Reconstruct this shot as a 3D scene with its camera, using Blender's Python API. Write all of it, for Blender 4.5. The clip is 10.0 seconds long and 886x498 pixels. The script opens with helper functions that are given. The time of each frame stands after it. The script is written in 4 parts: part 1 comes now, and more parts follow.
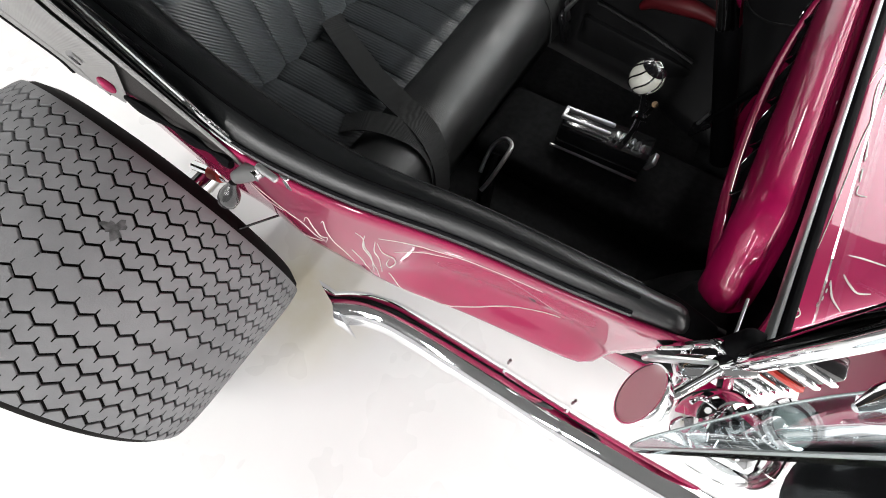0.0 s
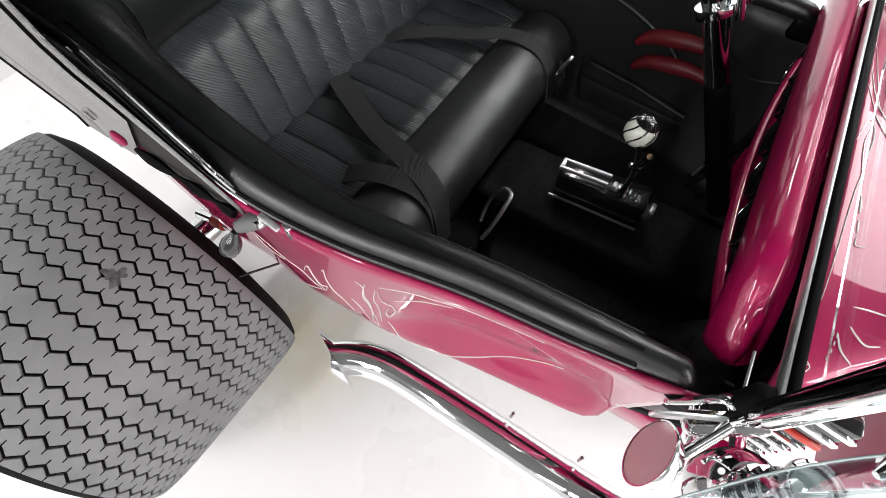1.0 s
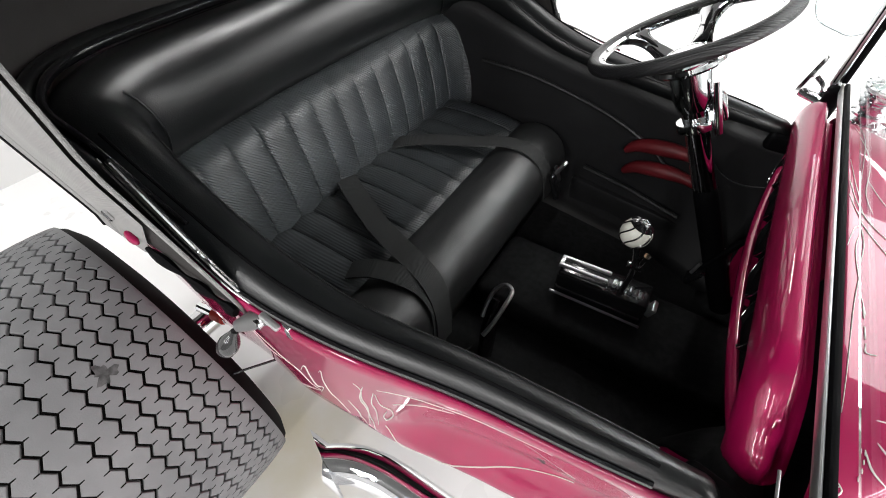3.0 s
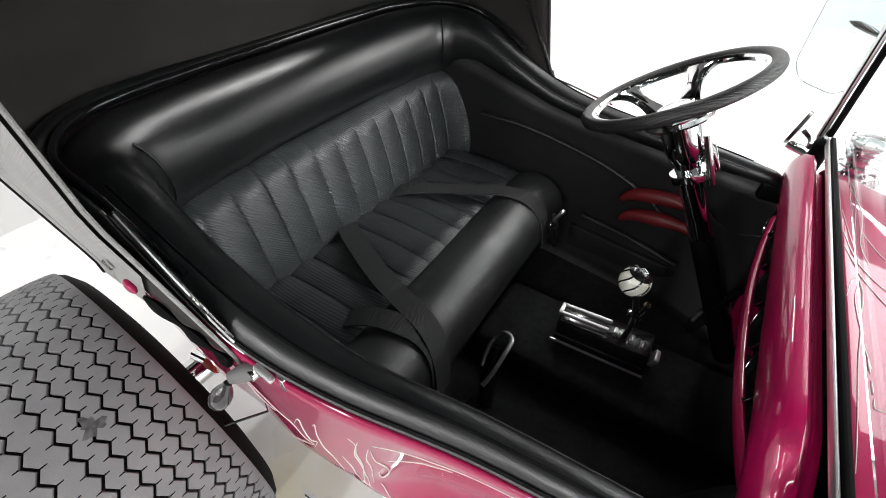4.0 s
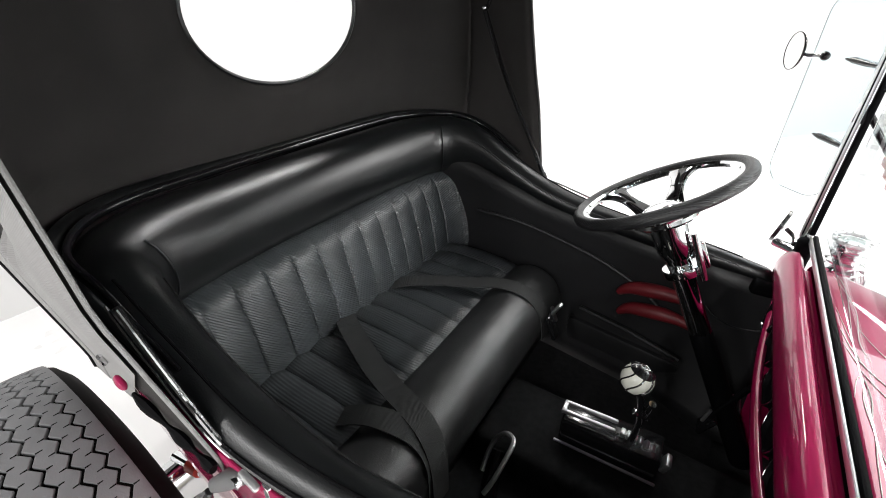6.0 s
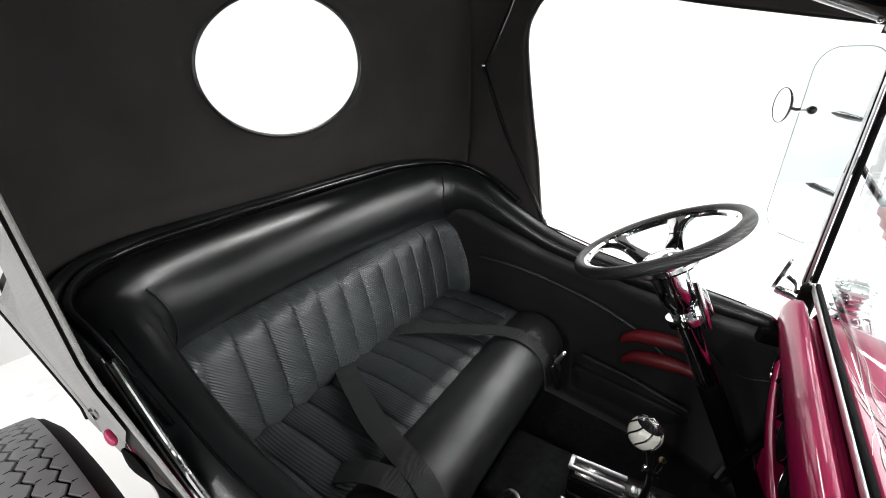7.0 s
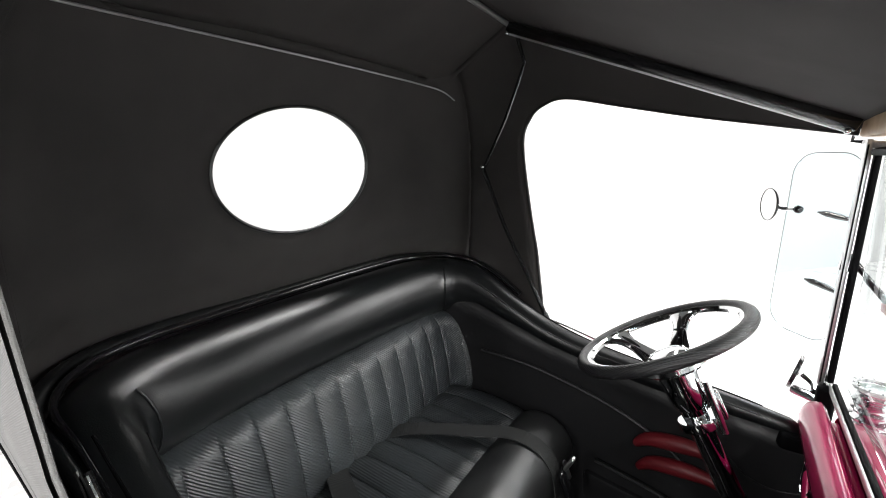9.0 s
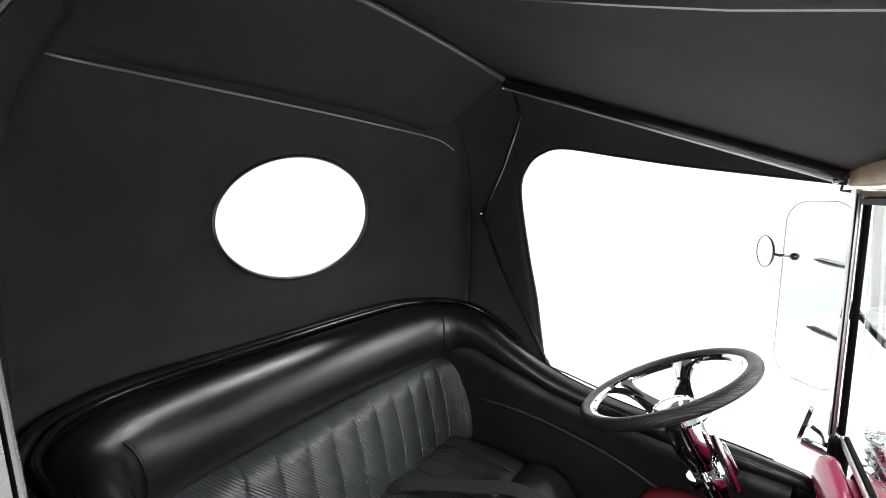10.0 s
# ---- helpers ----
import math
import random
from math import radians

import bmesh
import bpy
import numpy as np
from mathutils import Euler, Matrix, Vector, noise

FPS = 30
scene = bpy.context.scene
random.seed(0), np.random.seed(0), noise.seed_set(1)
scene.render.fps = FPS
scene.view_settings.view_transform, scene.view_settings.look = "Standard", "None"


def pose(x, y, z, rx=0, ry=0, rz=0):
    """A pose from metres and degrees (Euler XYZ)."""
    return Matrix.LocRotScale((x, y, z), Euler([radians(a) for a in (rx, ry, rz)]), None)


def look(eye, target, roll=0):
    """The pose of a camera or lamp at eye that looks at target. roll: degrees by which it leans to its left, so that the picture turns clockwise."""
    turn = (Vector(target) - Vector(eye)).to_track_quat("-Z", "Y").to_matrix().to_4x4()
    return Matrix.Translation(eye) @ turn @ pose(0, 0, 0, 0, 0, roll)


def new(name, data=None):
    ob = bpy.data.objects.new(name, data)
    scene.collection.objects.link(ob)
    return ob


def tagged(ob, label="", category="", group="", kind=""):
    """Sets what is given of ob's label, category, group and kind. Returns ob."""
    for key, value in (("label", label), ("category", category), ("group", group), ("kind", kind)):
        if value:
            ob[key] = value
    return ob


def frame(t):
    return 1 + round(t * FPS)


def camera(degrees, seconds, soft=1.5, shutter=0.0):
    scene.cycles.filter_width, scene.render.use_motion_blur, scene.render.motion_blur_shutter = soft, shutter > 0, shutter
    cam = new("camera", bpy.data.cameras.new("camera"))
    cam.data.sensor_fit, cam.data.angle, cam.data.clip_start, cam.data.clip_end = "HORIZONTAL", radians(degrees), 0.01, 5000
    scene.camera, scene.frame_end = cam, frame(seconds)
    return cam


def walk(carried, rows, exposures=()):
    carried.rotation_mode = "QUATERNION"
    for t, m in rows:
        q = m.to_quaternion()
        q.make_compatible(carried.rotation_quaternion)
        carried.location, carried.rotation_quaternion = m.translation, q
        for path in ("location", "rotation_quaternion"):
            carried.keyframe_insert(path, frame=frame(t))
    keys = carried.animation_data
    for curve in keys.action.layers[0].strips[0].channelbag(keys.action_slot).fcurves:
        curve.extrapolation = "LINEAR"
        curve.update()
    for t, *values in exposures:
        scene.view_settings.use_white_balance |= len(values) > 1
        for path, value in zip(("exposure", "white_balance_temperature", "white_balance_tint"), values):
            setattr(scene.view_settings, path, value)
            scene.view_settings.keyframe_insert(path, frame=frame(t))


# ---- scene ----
cam = camera(92.0, 10.0, 1.0)
PATH = [
    (0, (0.005, -0.695, 1.457), (-0.433, -0.009, -0.37), 0.0),
    (0.5, (0.004, -0.693, 1.456), (-0.489, 0.076, -0.323), -0.0),
    (1, (0.004, -0.691, 1.458), (-0.542, 0.155, -0.27), -0.1),
    (1.5, (0.004, -0.689, 1.461), (-0.594, 0.231, -0.211), -0.2),
    (2, (0.001, -0.688, 1.463), (-0.643, 0.305, -0.149), -0.0),
    (2.5, (-0.002, -0.685, 1.466), (-0.69, 0.374, -0.085), 0.1),
    (4, (-0.004, -0.676, 1.477), (-0.815, 0.566, 0.135), 0.3),
    (4.5, (-0.004, -0.675, 1.481), (-0.851, 0.621, 0.215), 0.3),
    (5, (-0.002, -0.676, 1.484), (-0.888, 0.672, 0.302), 0.3),
    (5.5, (-0.001, -0.678, 1.488), (-0.917, 0.722, 0.391), 0.5),
    (7, (-0.001, -0.675, 1.502), (-1.004, 0.842, 0.672), 0.5),
    (7.5, (0.001, -0.673, 1.506), (-1.032, 0.874, 0.769), 0.4),
    (8, (0.001, -0.672, 1.51), (-1.055, 0.901, 0.869), 0.5),
    (8.5, (0.003, -0.669, 1.518), (-1.074, 0.925, 0.969), 0.4),
    (9, (0.006, -0.669, 1.521), (-1.089, 0.944, 1.073), 0.4),
    (9.5, (0.009, -0.668, 1.524), (-1.098, 0.961, 1.177), 0.4),
    (10, (0.009, -0.67, 1.529), (-1.106, 0.971, 1.279), 0.5),
]
walk(cam, [(t, look(eye, target, roll)) for t, eye, target, roll in PATH])

# ---- world, light, exposure ----
wd = bpy.data.worlds.new("studio_air")
wd.use_nodes = True
wd.node_tree.nodes["Background"].inputs[0].default_value = (1, 1, 1, 1)
wd.node_tree.nodes["Background"].inputs[1].default_value = 0.0
scene.world = wd
scene.view_settings.exposure = -0.49


def unseen_lamp(x, y, sx, sy, watts):
    data = bpy.data.lights.new("unseen_lamp", "AREA")
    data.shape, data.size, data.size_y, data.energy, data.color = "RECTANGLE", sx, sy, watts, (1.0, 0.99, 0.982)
    ob = new("unseen_lamp", data)
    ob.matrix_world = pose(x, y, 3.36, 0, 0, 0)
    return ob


# Lamps out of view: a broad panel and tubes beyond the car, and rows of tubes ahead of it and behind the camera; the
# panel and the rows ahead are added to brighten vinyl and canvas.
unseen_lamp(1.5, 3.0, 3.0, 2.8, 260)
unseen_lamp(-1.3, 2.0, 0.16, 2.6, 90)
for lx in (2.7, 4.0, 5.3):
    unseen_lamp(lx, 5.6, 0.16, 3.4, 90)
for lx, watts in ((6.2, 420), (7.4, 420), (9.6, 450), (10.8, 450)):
    unseen_lamp(lx, 0.0, 0.2, 4.0, watts)
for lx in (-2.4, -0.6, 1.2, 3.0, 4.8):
    unseen_lamp(lx, -4.6, 0.16, 3.0, 140)


# ---- materials ----
def material(name, base, rough=0.5, metal=0.0, coat=0.0, coat_rough=0.03, sheen=0.0, spec=0.5):
    m = bpy.data.materials.new(name)
    m.use_nodes = True
    b = m.node_tree.nodes["Principled BSDF"]
    b.inputs["Base Color"].default_value = (*base, 1)
    b.inputs["Roughness"].default_value = rough
    b.inputs["Metallic"].default_value = metal
    b.inputs["Coat Weight"].default_value = coat
    b.inputs["Coat Roughness"].default_value = coat_rough
    b.inputs["Sheen Weight"].default_value = sheen
    b.inputs["Specular IOR Level"].default_value = spec
    return m


def node(m, kind, **sets):
    n = m.node_tree.nodes.new(kind)
    for k, v in sets.items():
        n.inputs[k.replace("_", " ")].default_value = v
    return n


def coords(m, scale=(1, 1, 1), turn=(0, 0, 0)):
    tc = m.node_tree.nodes.new("ShaderNodeTexCoord")
    mp = m.node_tree.nodes.new("ShaderNodeMapping")
    mp.inputs["Scale"].default_value = scale
    mp.inputs["Rotation"].default_value = turn
    m.node_tree.links.new(tc.outputs["Object"], mp.inputs["Vector"])
    return mp.outputs["Vector"]


def vary(m, base_a, base_b, scale, detail=4.0, low=0.35, high=0.65):
    """Base colour drifting between two colours at one scale."""
    t = m.node_tree
    nz = node(m, "ShaderNodeTexNoise", Scale=scale, Detail=detail)
    t.links.new(coords(m), nz.inputs["Vector"])
    rp = t.nodes.new("ShaderNodeValToRGB")
    rp.color_ramp.elements[0].position, rp.color_ramp.elements[1].position = low, high
    rp.color_ramp.elements[0].color, rp.color_ramp.elements[1].color = (*base_a, 1), (*base_b, 1)
    t.links.new(nz.outputs["Fac"], rp.inputs["Fac"])
    t.links.new(rp.outputs["Color"], t.nodes["Principled BSDF"].inputs["Base Color"])
    return rp


def rough_vary(m, scale, low, high, detail=3.0):
    t = m.node_tree
    nz = node(m, "ShaderNodeTexNoise", Scale=scale, Detail=detail)
    t.links.new(coords(m), nz.inputs["Vector"])
    mr = t.nodes.new("ShaderNodeMapRange")
    mr.inputs["From Min"].default_value, mr.inputs["From Max"].default_value = 0.3, 0.7
    mr.inputs["To Min"].default_value, mr.inputs["To Max"].default_value = low, high
    t.links.new(nz.outputs["Fac"], mr.inputs["Value"])
    t.links.new(mr.outputs["Result"], t.nodes["Principled BSDF"].inputs["Roughness"])


def relief(m, kind, scale, strength, distance=0.001, detail=2.0, stretch=(1, 1, 1), turn=(0, 0, 0), out="Fac"):
    t = m.node_tree
    if kind == "noise":
        n = node(m, "ShaderNodeTexNoise", Scale=scale, Detail=detail)
    elif kind == "wave":
        n = node(m, "ShaderNodeTexWave", Scale=scale, Distortion=0.4)
        n.bands_direction = "Z"
    else:
        n = node(m, "ShaderNodeTexVoronoi", Scale=scale)
        out = "Distance"
    t.links.new(coords(m, stretch, turn), n.inputs["Vector"])
    bp = node(m, "ShaderNodeBump", Strength=strength, Distance=distance)
    t.links.new(n.outputs[out], bp.inputs["Height"])
    b = t.nodes["Principled BSDF"]
    if b.inputs["Normal"].is_linked:
        t.links.new(b.inputs["Normal"].links[0].from_socket, bp.inputs["Normal"])
    t.links.new(bp.outputs["Normal"], b.inputs["Normal"])


PAINT = material("candy_paint", (0.30, 0.006, 0.055), 0.36, 0.15, 1.0, 0.012, spec=0.15)
vary(PAINT, (0.27, 0.003, 0.052), (0.325, 0.004, 0.065), 5.0)
PAINT.node_tree.nodes["Principled BSDF"].inputs["Coat IOR"].default_value = 1.5
relief(PAINT, "noise", 14, 0.02, 0.002)
VINYL = material("black_vinyl", (0.010, 0.010, 0.011), 0.40, coat=0.0, spec=0.68)
vary(VINYL, (0.004, 0.0048, 0.0052), (0.006, 0.0068, 0.0073), 9.0)
rough_vary(VINYL, 12, 0.28, 0.36, 4.0)
relief(VINYL, "noise", 420, 0.35, 0.0008, 3)
relief(VINYL, "noise", 6, 0.03, 0.006)
# Copy of the vinyl, base lightened to carry the seat roll's highlight.
LIT_VINYL = material("lit_vinyl", (0.012, 0.0125, 0.013), 0.45, spec=1.0)
vary(LIT_VINYL, (0.010, 0.0105, 0.011), (0.015, 0.016, 0.0165), 9.0)
rough_vary(LIT_VINYL, 22, 0.36, 0.50, 6.0)
relief(LIT_VINYL, "noise", 420, 0.35, 0.0008, 3)
PIPING = material("glossy_vinyl", (0.006, 0.006, 0.007), 0.12, coat=0.6, coat_rough=0.05)
WEAVE = material("woven_vinyl", (0.026, 0.031, 0.032), 0.42, spec=0.8)
vary(WEAVE, (0.0160, 0.0190, 0.0212), (0.0270, 0.0318, 0.0350), 14.0)
relief(WEAVE, "wave", 62, 0.75, 0.001, turn=(0.75, 0, 0))
relief(WEAVE, "noise", 30, 0.1, 0.003)
CARPET = material("black_carpet", (0.006, 0.006, 0.006), 0.95, spec=0.1)
vary(CARPET, (0.016, 0.0166, 0.0170), (0.024, 0.0248, 0.0254), 60.0)
relief(CARPET, "noise", 700, 0.6, 0.002, 4)
TRIM = material("interior_trim", (0.011, 0.011, 0.012), 0.45, spec=0.4)
relief(TRIM, "noise", 30, 0.15, 0.004)
FABRIC = material("top_canvas", (0.034, 0.031, 0.029), 0.78, spec=0.22)
vary(FABRIC, (0.030, 0.0275, 0.0268), (0.039, 0.0356, 0.0346), 6.0)
relief(FABRIC, "noise", 900, 0.35, 0.0008, 3)
relief(FABRIC, "noise", 5, 0.18, 0.02)
# Outer canvas: the strong light on it is put into a lighter base.
LIT_CANVAS = material("lit_outer_canvas", (0.14, 0.137, 0.132), 0.85, sheen=0.2)
vary(LIT_CANVAS, (0.20, 0.196, 0.190), (0.25, 0.245, 0.24), 6.0)
relief(LIT_CANVAS, "wave", 160, 0.25, 0.001, turn=(0.6, 0.4, 0))
WEB = material("belt_webbing", (0.020, 0.021, 0.021), 0.62)
relief(WEB, "wave", 260, 0.5, 0.0008)
CHROME = material("chrome", (0.86, 0.87, 0.88), 0.04, 1.0)
rough_vary(CHROME, 25, 0.02, 0.07)
STEEL = material("brushed_steel", (0.55, 0.55, 0.56), 0.28, 1.0)
MIRROR = material("mirror_glass", (0.92, 0.93, 0.93), 0.01, 1.0)
KNUCKLE = material("grey_casting", (0.11, 0.11, 0.11), 0.55)
BLACK = material("black_enamel", (0.008, 0.008, 0.009), 0.18, coat=0.6)
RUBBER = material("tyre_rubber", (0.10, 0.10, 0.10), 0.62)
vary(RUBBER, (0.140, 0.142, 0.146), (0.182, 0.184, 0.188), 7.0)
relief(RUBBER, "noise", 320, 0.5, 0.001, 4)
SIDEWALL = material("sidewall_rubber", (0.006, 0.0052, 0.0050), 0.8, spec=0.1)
relief(SIDEWALL, "noise", 120, 0.15, 0.001)
SCUFF = material("tread_grease", (0.05, 0.05, 0.05), 0.5)
vary(SCUFF, (0.028, 0.028, 0.028), (0.085, 0.085, 0.085), 90.0)
# Near-black that stands for the shade inside the tread's thin cuts.
CUT_SHADE = material("cut_shade", (0.006, 0.006, 0.006), 0.9, spec=0.1)
GUM = material("window_rubber", (0.0025, 0.0025, 0.003), 0.6, spec=0.06)
GRIP = material("carbon_grip", (0.012, 0.012, 0.013), 0.4)
relief(GRIP, "wave", 90, 0.5, 0.001, turn=(0.8, 0.5, 0))
IVORY = material("ivory_knob", (0.62, 0.62, 0.55), 0.22, coat=0.8)
# Near cowl mirror: the body's pink reflection is tinted into its colour.
ROSE = material("mirror_reflection", (0.78, 0.62, 0.63), 0.42, 0.7)
EDGE = material("pane_edge", (0.34, 0.38, 0.38), 0.15)
STRIPE = material("stripe_paint", (0.66, 0.64, 0.60), 0.3, coat=0.8)
SATIN = material("satin_metal", (0.82, 0.82, 0.82), 0.38, 1.0)
WOOD = material("header_wood", (0.42, 0.28, 0.16), 0.5)
vary(WOOD, (0.36, 0.23, 0.13), (0.50, 0.35, 0.21), 24.0)
RED = material("red_rubber", (0.50, 0.025, 0.012), 0.4)
MAROON = material("maroon_pad", (0.12, 0.005, 0.009), 0.5)
FLOOR = material("white_epoxy", (0.80, 0.795, 0.79), 0.3)
WALL = material("white_wall", (0.84, 0.84, 0.83), 0.7)
vary(WALL, (0.63, 0.63, 0.625), (0.66, 0.66, 0.655), 1.5)
relief(WALL, "noise", 160, 0.1, 0.001)
# Unseen south wall and ceiling, darkened so chrome and vinyl reflect less light.
DARK = material("grey_wall", (0.30, 0.30, 0.30), 0.8)
vary(DARK, (0.28, 0.28, 0.28), (0.33, 0.33, 0.33), 2.0)
CEIL = material("dark_ceiling", (0.09, 0.09, 0.09), 0.8)
GLASS = material("tinted_glass", (0.935, 0.985, 0.988), 0.0)
GLASS.node_tree.nodes["Principled BSDF"].inputs["Transmission Weight"].default_value = 1.0
GLASS.node_tree.nodes["Principled BSDF"].inputs["IOR"].default_value = 1.22
FROST = material("frosted_lens", (0.42, 0.50, 0.48), 0.3, coat=0.8)
vary(FROST, (0.36, 0.44, 0.42), (0.48, 0.56, 0.54), 30.0)
WING = material("wing_glass", (0.71, 0.81, 0.84), 0.0)
WING.node_tree.nodes["Principled BSDF"].inputs["Transmission Weight"].default_value = 1.0
WING.node_tree.nodes["Principled BSDF"].inputs["IOR"].default_value = 1.12
LENS = material("lamp_lens", (0.93, 0.98, 0.97), 0.02)
LENS.node_tree.nodes["Principled BSDF"].inputs["Transmission Weight"].default_value = 1.0

# Floor: broad mottling, a yellowish spill and a few scuffs.
rp = vary(FLOOR, (0.79, 0.785, 0.78), (0.84, 0.835, 0.83), 1.1)
ft = FLOOR.node_tree
fb = ft.nodes["Principled BSDF"]
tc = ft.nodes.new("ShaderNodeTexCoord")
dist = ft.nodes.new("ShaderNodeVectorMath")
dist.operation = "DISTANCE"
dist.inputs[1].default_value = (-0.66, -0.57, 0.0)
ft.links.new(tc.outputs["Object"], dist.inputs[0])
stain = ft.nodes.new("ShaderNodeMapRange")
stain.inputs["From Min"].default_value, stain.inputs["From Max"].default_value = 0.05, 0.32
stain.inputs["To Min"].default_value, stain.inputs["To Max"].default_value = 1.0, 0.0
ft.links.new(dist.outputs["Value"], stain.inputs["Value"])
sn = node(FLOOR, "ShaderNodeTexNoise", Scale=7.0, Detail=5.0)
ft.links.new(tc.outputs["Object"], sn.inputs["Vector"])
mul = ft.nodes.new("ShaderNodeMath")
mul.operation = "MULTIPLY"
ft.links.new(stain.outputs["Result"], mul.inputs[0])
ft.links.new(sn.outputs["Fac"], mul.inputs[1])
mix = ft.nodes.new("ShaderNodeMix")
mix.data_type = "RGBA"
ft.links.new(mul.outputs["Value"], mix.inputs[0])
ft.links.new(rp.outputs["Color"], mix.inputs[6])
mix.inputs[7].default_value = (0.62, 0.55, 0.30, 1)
sc = node(FLOOR, "ShaderNodeTexNoise", Scale=5.0, Detail=8.0, Roughness=0.75)
ft.links.new(tc.outputs["Object"], sc.inputs["Vector"])
scr = ft.nodes.new("ShaderNodeMapRange")
scr.inputs["From Min"].default_value, scr.inputs["From Max"].default_value = 0.66, 0.74
scr.inputs["To Min"].default_value, scr.inputs["To Max"].default_value = 0.0, 0.14
ft.links.new(sc.outputs["Fac"], scr.inputs["Value"])
mix2 = ft.nodes.new("ShaderNodeMix")
mix2.data_type = "RGBA"
ft.links.new(scr.outputs["Result"], mix2.inputs[0])
ft.links.new(mix.outputs[2], mix2.inputs[6])
mix2.inputs[7].default_value = (0.35, 0.35, 0.33, 1)
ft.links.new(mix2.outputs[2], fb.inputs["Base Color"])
rough_vary(FLOOR, 3.0, 0.22, 0.42)
relief(FLOOR, "noise", 40, 0.05, 0.002)


# ---- geometry helpers ----
class Geo:
    """Vertices and faces of one part."""

    def __init__(self):
        self.v, self.f = [], []

    def add(self, verts, faces, m=None):
        k = len(self.v)
        self.v += [tuple(m @ Vector(p)) if m else tuple(p) for p in verts]
        self.f += [tuple(i + k for i in f) for f in faces]
        return self

    def grid(self, rows, close_u=False, close_v=False, m=None):
        """Rows of points, joined into quads."""
        nu, nv = len(rows), len(rows[0])
        faces = []
        for i in range(nu if close_u else nu - 1):
            for j in range(nv if close_v else nv - 1):
                a, b = i, (i + 1) % nu
                c, d = j, (j + 1) % nv
                faces.append((a * nv + c, b * nv + c, b * nv + d, a * nv + d))
        return self.add([p for r in rows for p in r], faces, m)

    def tube(self, pts, r, n=10, closed=False, caps=True, flat=1.0, m=None):
        """A tube of radius r (one number, or one for each point) along points; flat squashes it."""
        pts = [Vector(p) for p in pts]
        rad = [r] * len(pts) if isinstance(r, (int, float)) else list(r)
        k = len(pts)
        rows, side = [], None
        for i, p in enumerate(pts):
            t = (pts[(i + 1) % k] - pts[i - 1]) if closed else (pts[min(i + 1, k - 1)] - pts[max(i - 1, 0)])
            t.normalize()
            if side is None:
                side = t.cross(Vector((0, 0, 1)))
                if side.length < 1e-3:
                    side = t.cross(Vector((0, 1, 0)))
            side = (side - t * side.dot(t)).normalized()
            up = side.cross(t)
            rows.append([p + rad[i] * (math.cos(a) * side + flat * math.sin(a) * up) for a in (2 * math.pi * j / n for j in range(n))])
        base = len(self.v)
        self.grid(rows, closed, True, m)
        if caps and not closed:
            self.f.append(tuple(base + j for j in range(n)))
            self.f.append(tuple(base + (k - 1) * n + n - 1 - j for j in range(n)))
        return self

    def turned(self, profile, n=24, m=None, caps=True):
        """A profile of (radius, height) turned round z."""
        rows = [[(r * math.cos(2 * math.pi * j / n), r * math.sin(2 * math.pi * j / n), z) for j in range(n)] for r, z in profile]
        base = len(self.v)
        self.grid(rows, False, True, m)
        if caps:
            self.f.append(tuple(base + n - 1 - j for j in range(n)))
            self.f.append(tuple(base + (len(profile) - 1) * n + j for j in range(n)))
        return self

    def box(self, sx, sy, sz, bevel=0.003, m=None, seg=2):
        bm = bmesh.new()
        bmesh.ops.create_cube(bm, size=1)
        bmesh.ops.scale(bm, vec=(sx, sy, sz), verts=bm.verts)
        if bevel:
            bmesh.ops.bevel(bm, geom=list(bm.edges), offset=bevel, segments=seg, profile=0.5, affect="EDGES")
        bm.verts.index_update()
        self.add([v.co.copy() for v in bm.verts], [tuple(v.index for v in f.verts) for f in bm.faces], m)
        bm.free()
        return self

    def plate(self, outline, thick, m=None, bevel=0.0):
        """A flat outline in x, y given a thickness along z."""
        k = len(outline)
        rings = [(0.0, bevel), (bevel, 0.0), (thick - bevel, 0.0), (thick, bevel)] if bevel else [(0.0, 0.0), (thick, 0.0)]
        cx, cy = sum(p[0] for p in outline) / k, sum(p[1] for p in outline) / k
        rows = []
        for z, inset in rings:
            row = []
            for x, y in outline:
                d = math.hypot(x - cx, y - cy) or 1
                s = 1 - inset / d
                row.append((cx + (x - cx) * s, cy + (y - cy) * s, z))
            rows.append(row)
        base = len(self.v)
        self.grid(rows, False, True, m)
        self.f.append(tuple(base + k - 1 - j for j in range(k)))
        self.f.append(tuple(base + (len(rows) - 1) * k + j for j in range(k)))
        return self

    def ball(self, r, n=20, m=None, squash=1.0):
        prof = [(max(r * math.sin(a), 1e-5), -r * squash * math.cos(a)) for a in (math.pi * i / n for i in range(n + 1))]
        return self.turned(prof, n + 4, m, caps=False)


def part(name, geo, mat, parent=None, label="", smooth=True, sharp=38, solid=0.0):
    me = bpy.data.meshes.new(name)
    me.from_pydata([tuple(p) for p in geo.v], [], geo.f)
    me.validate()
    bm = bmesh.new()
    bm.from_mesh(me)
    bmesh.ops.recalc_face_normals(bm, faces=bm.faces)
    bm.to_mesh(me)
    bm.free()
    me.materials.append(mat)
    if smooth:
        me.shade_smooth()
        me.set_sharp_from_angle(angle=radians(sharp))
    ob = new(name, me)
    if solid:
        md = ob.modifiers.new("thickness", "SOLIDIFY")
        md.thickness, md.offset = solid, 0.0
    if parent is not None:
        ob.parent = parent
        ob.matrix_parent_inverse = PLACE[parent.name].inverted()
    PLACE[ob.name] = Matrix.Identity(4)
    if label:
        tagged(ob, label)
    return ob


PLACE = {}


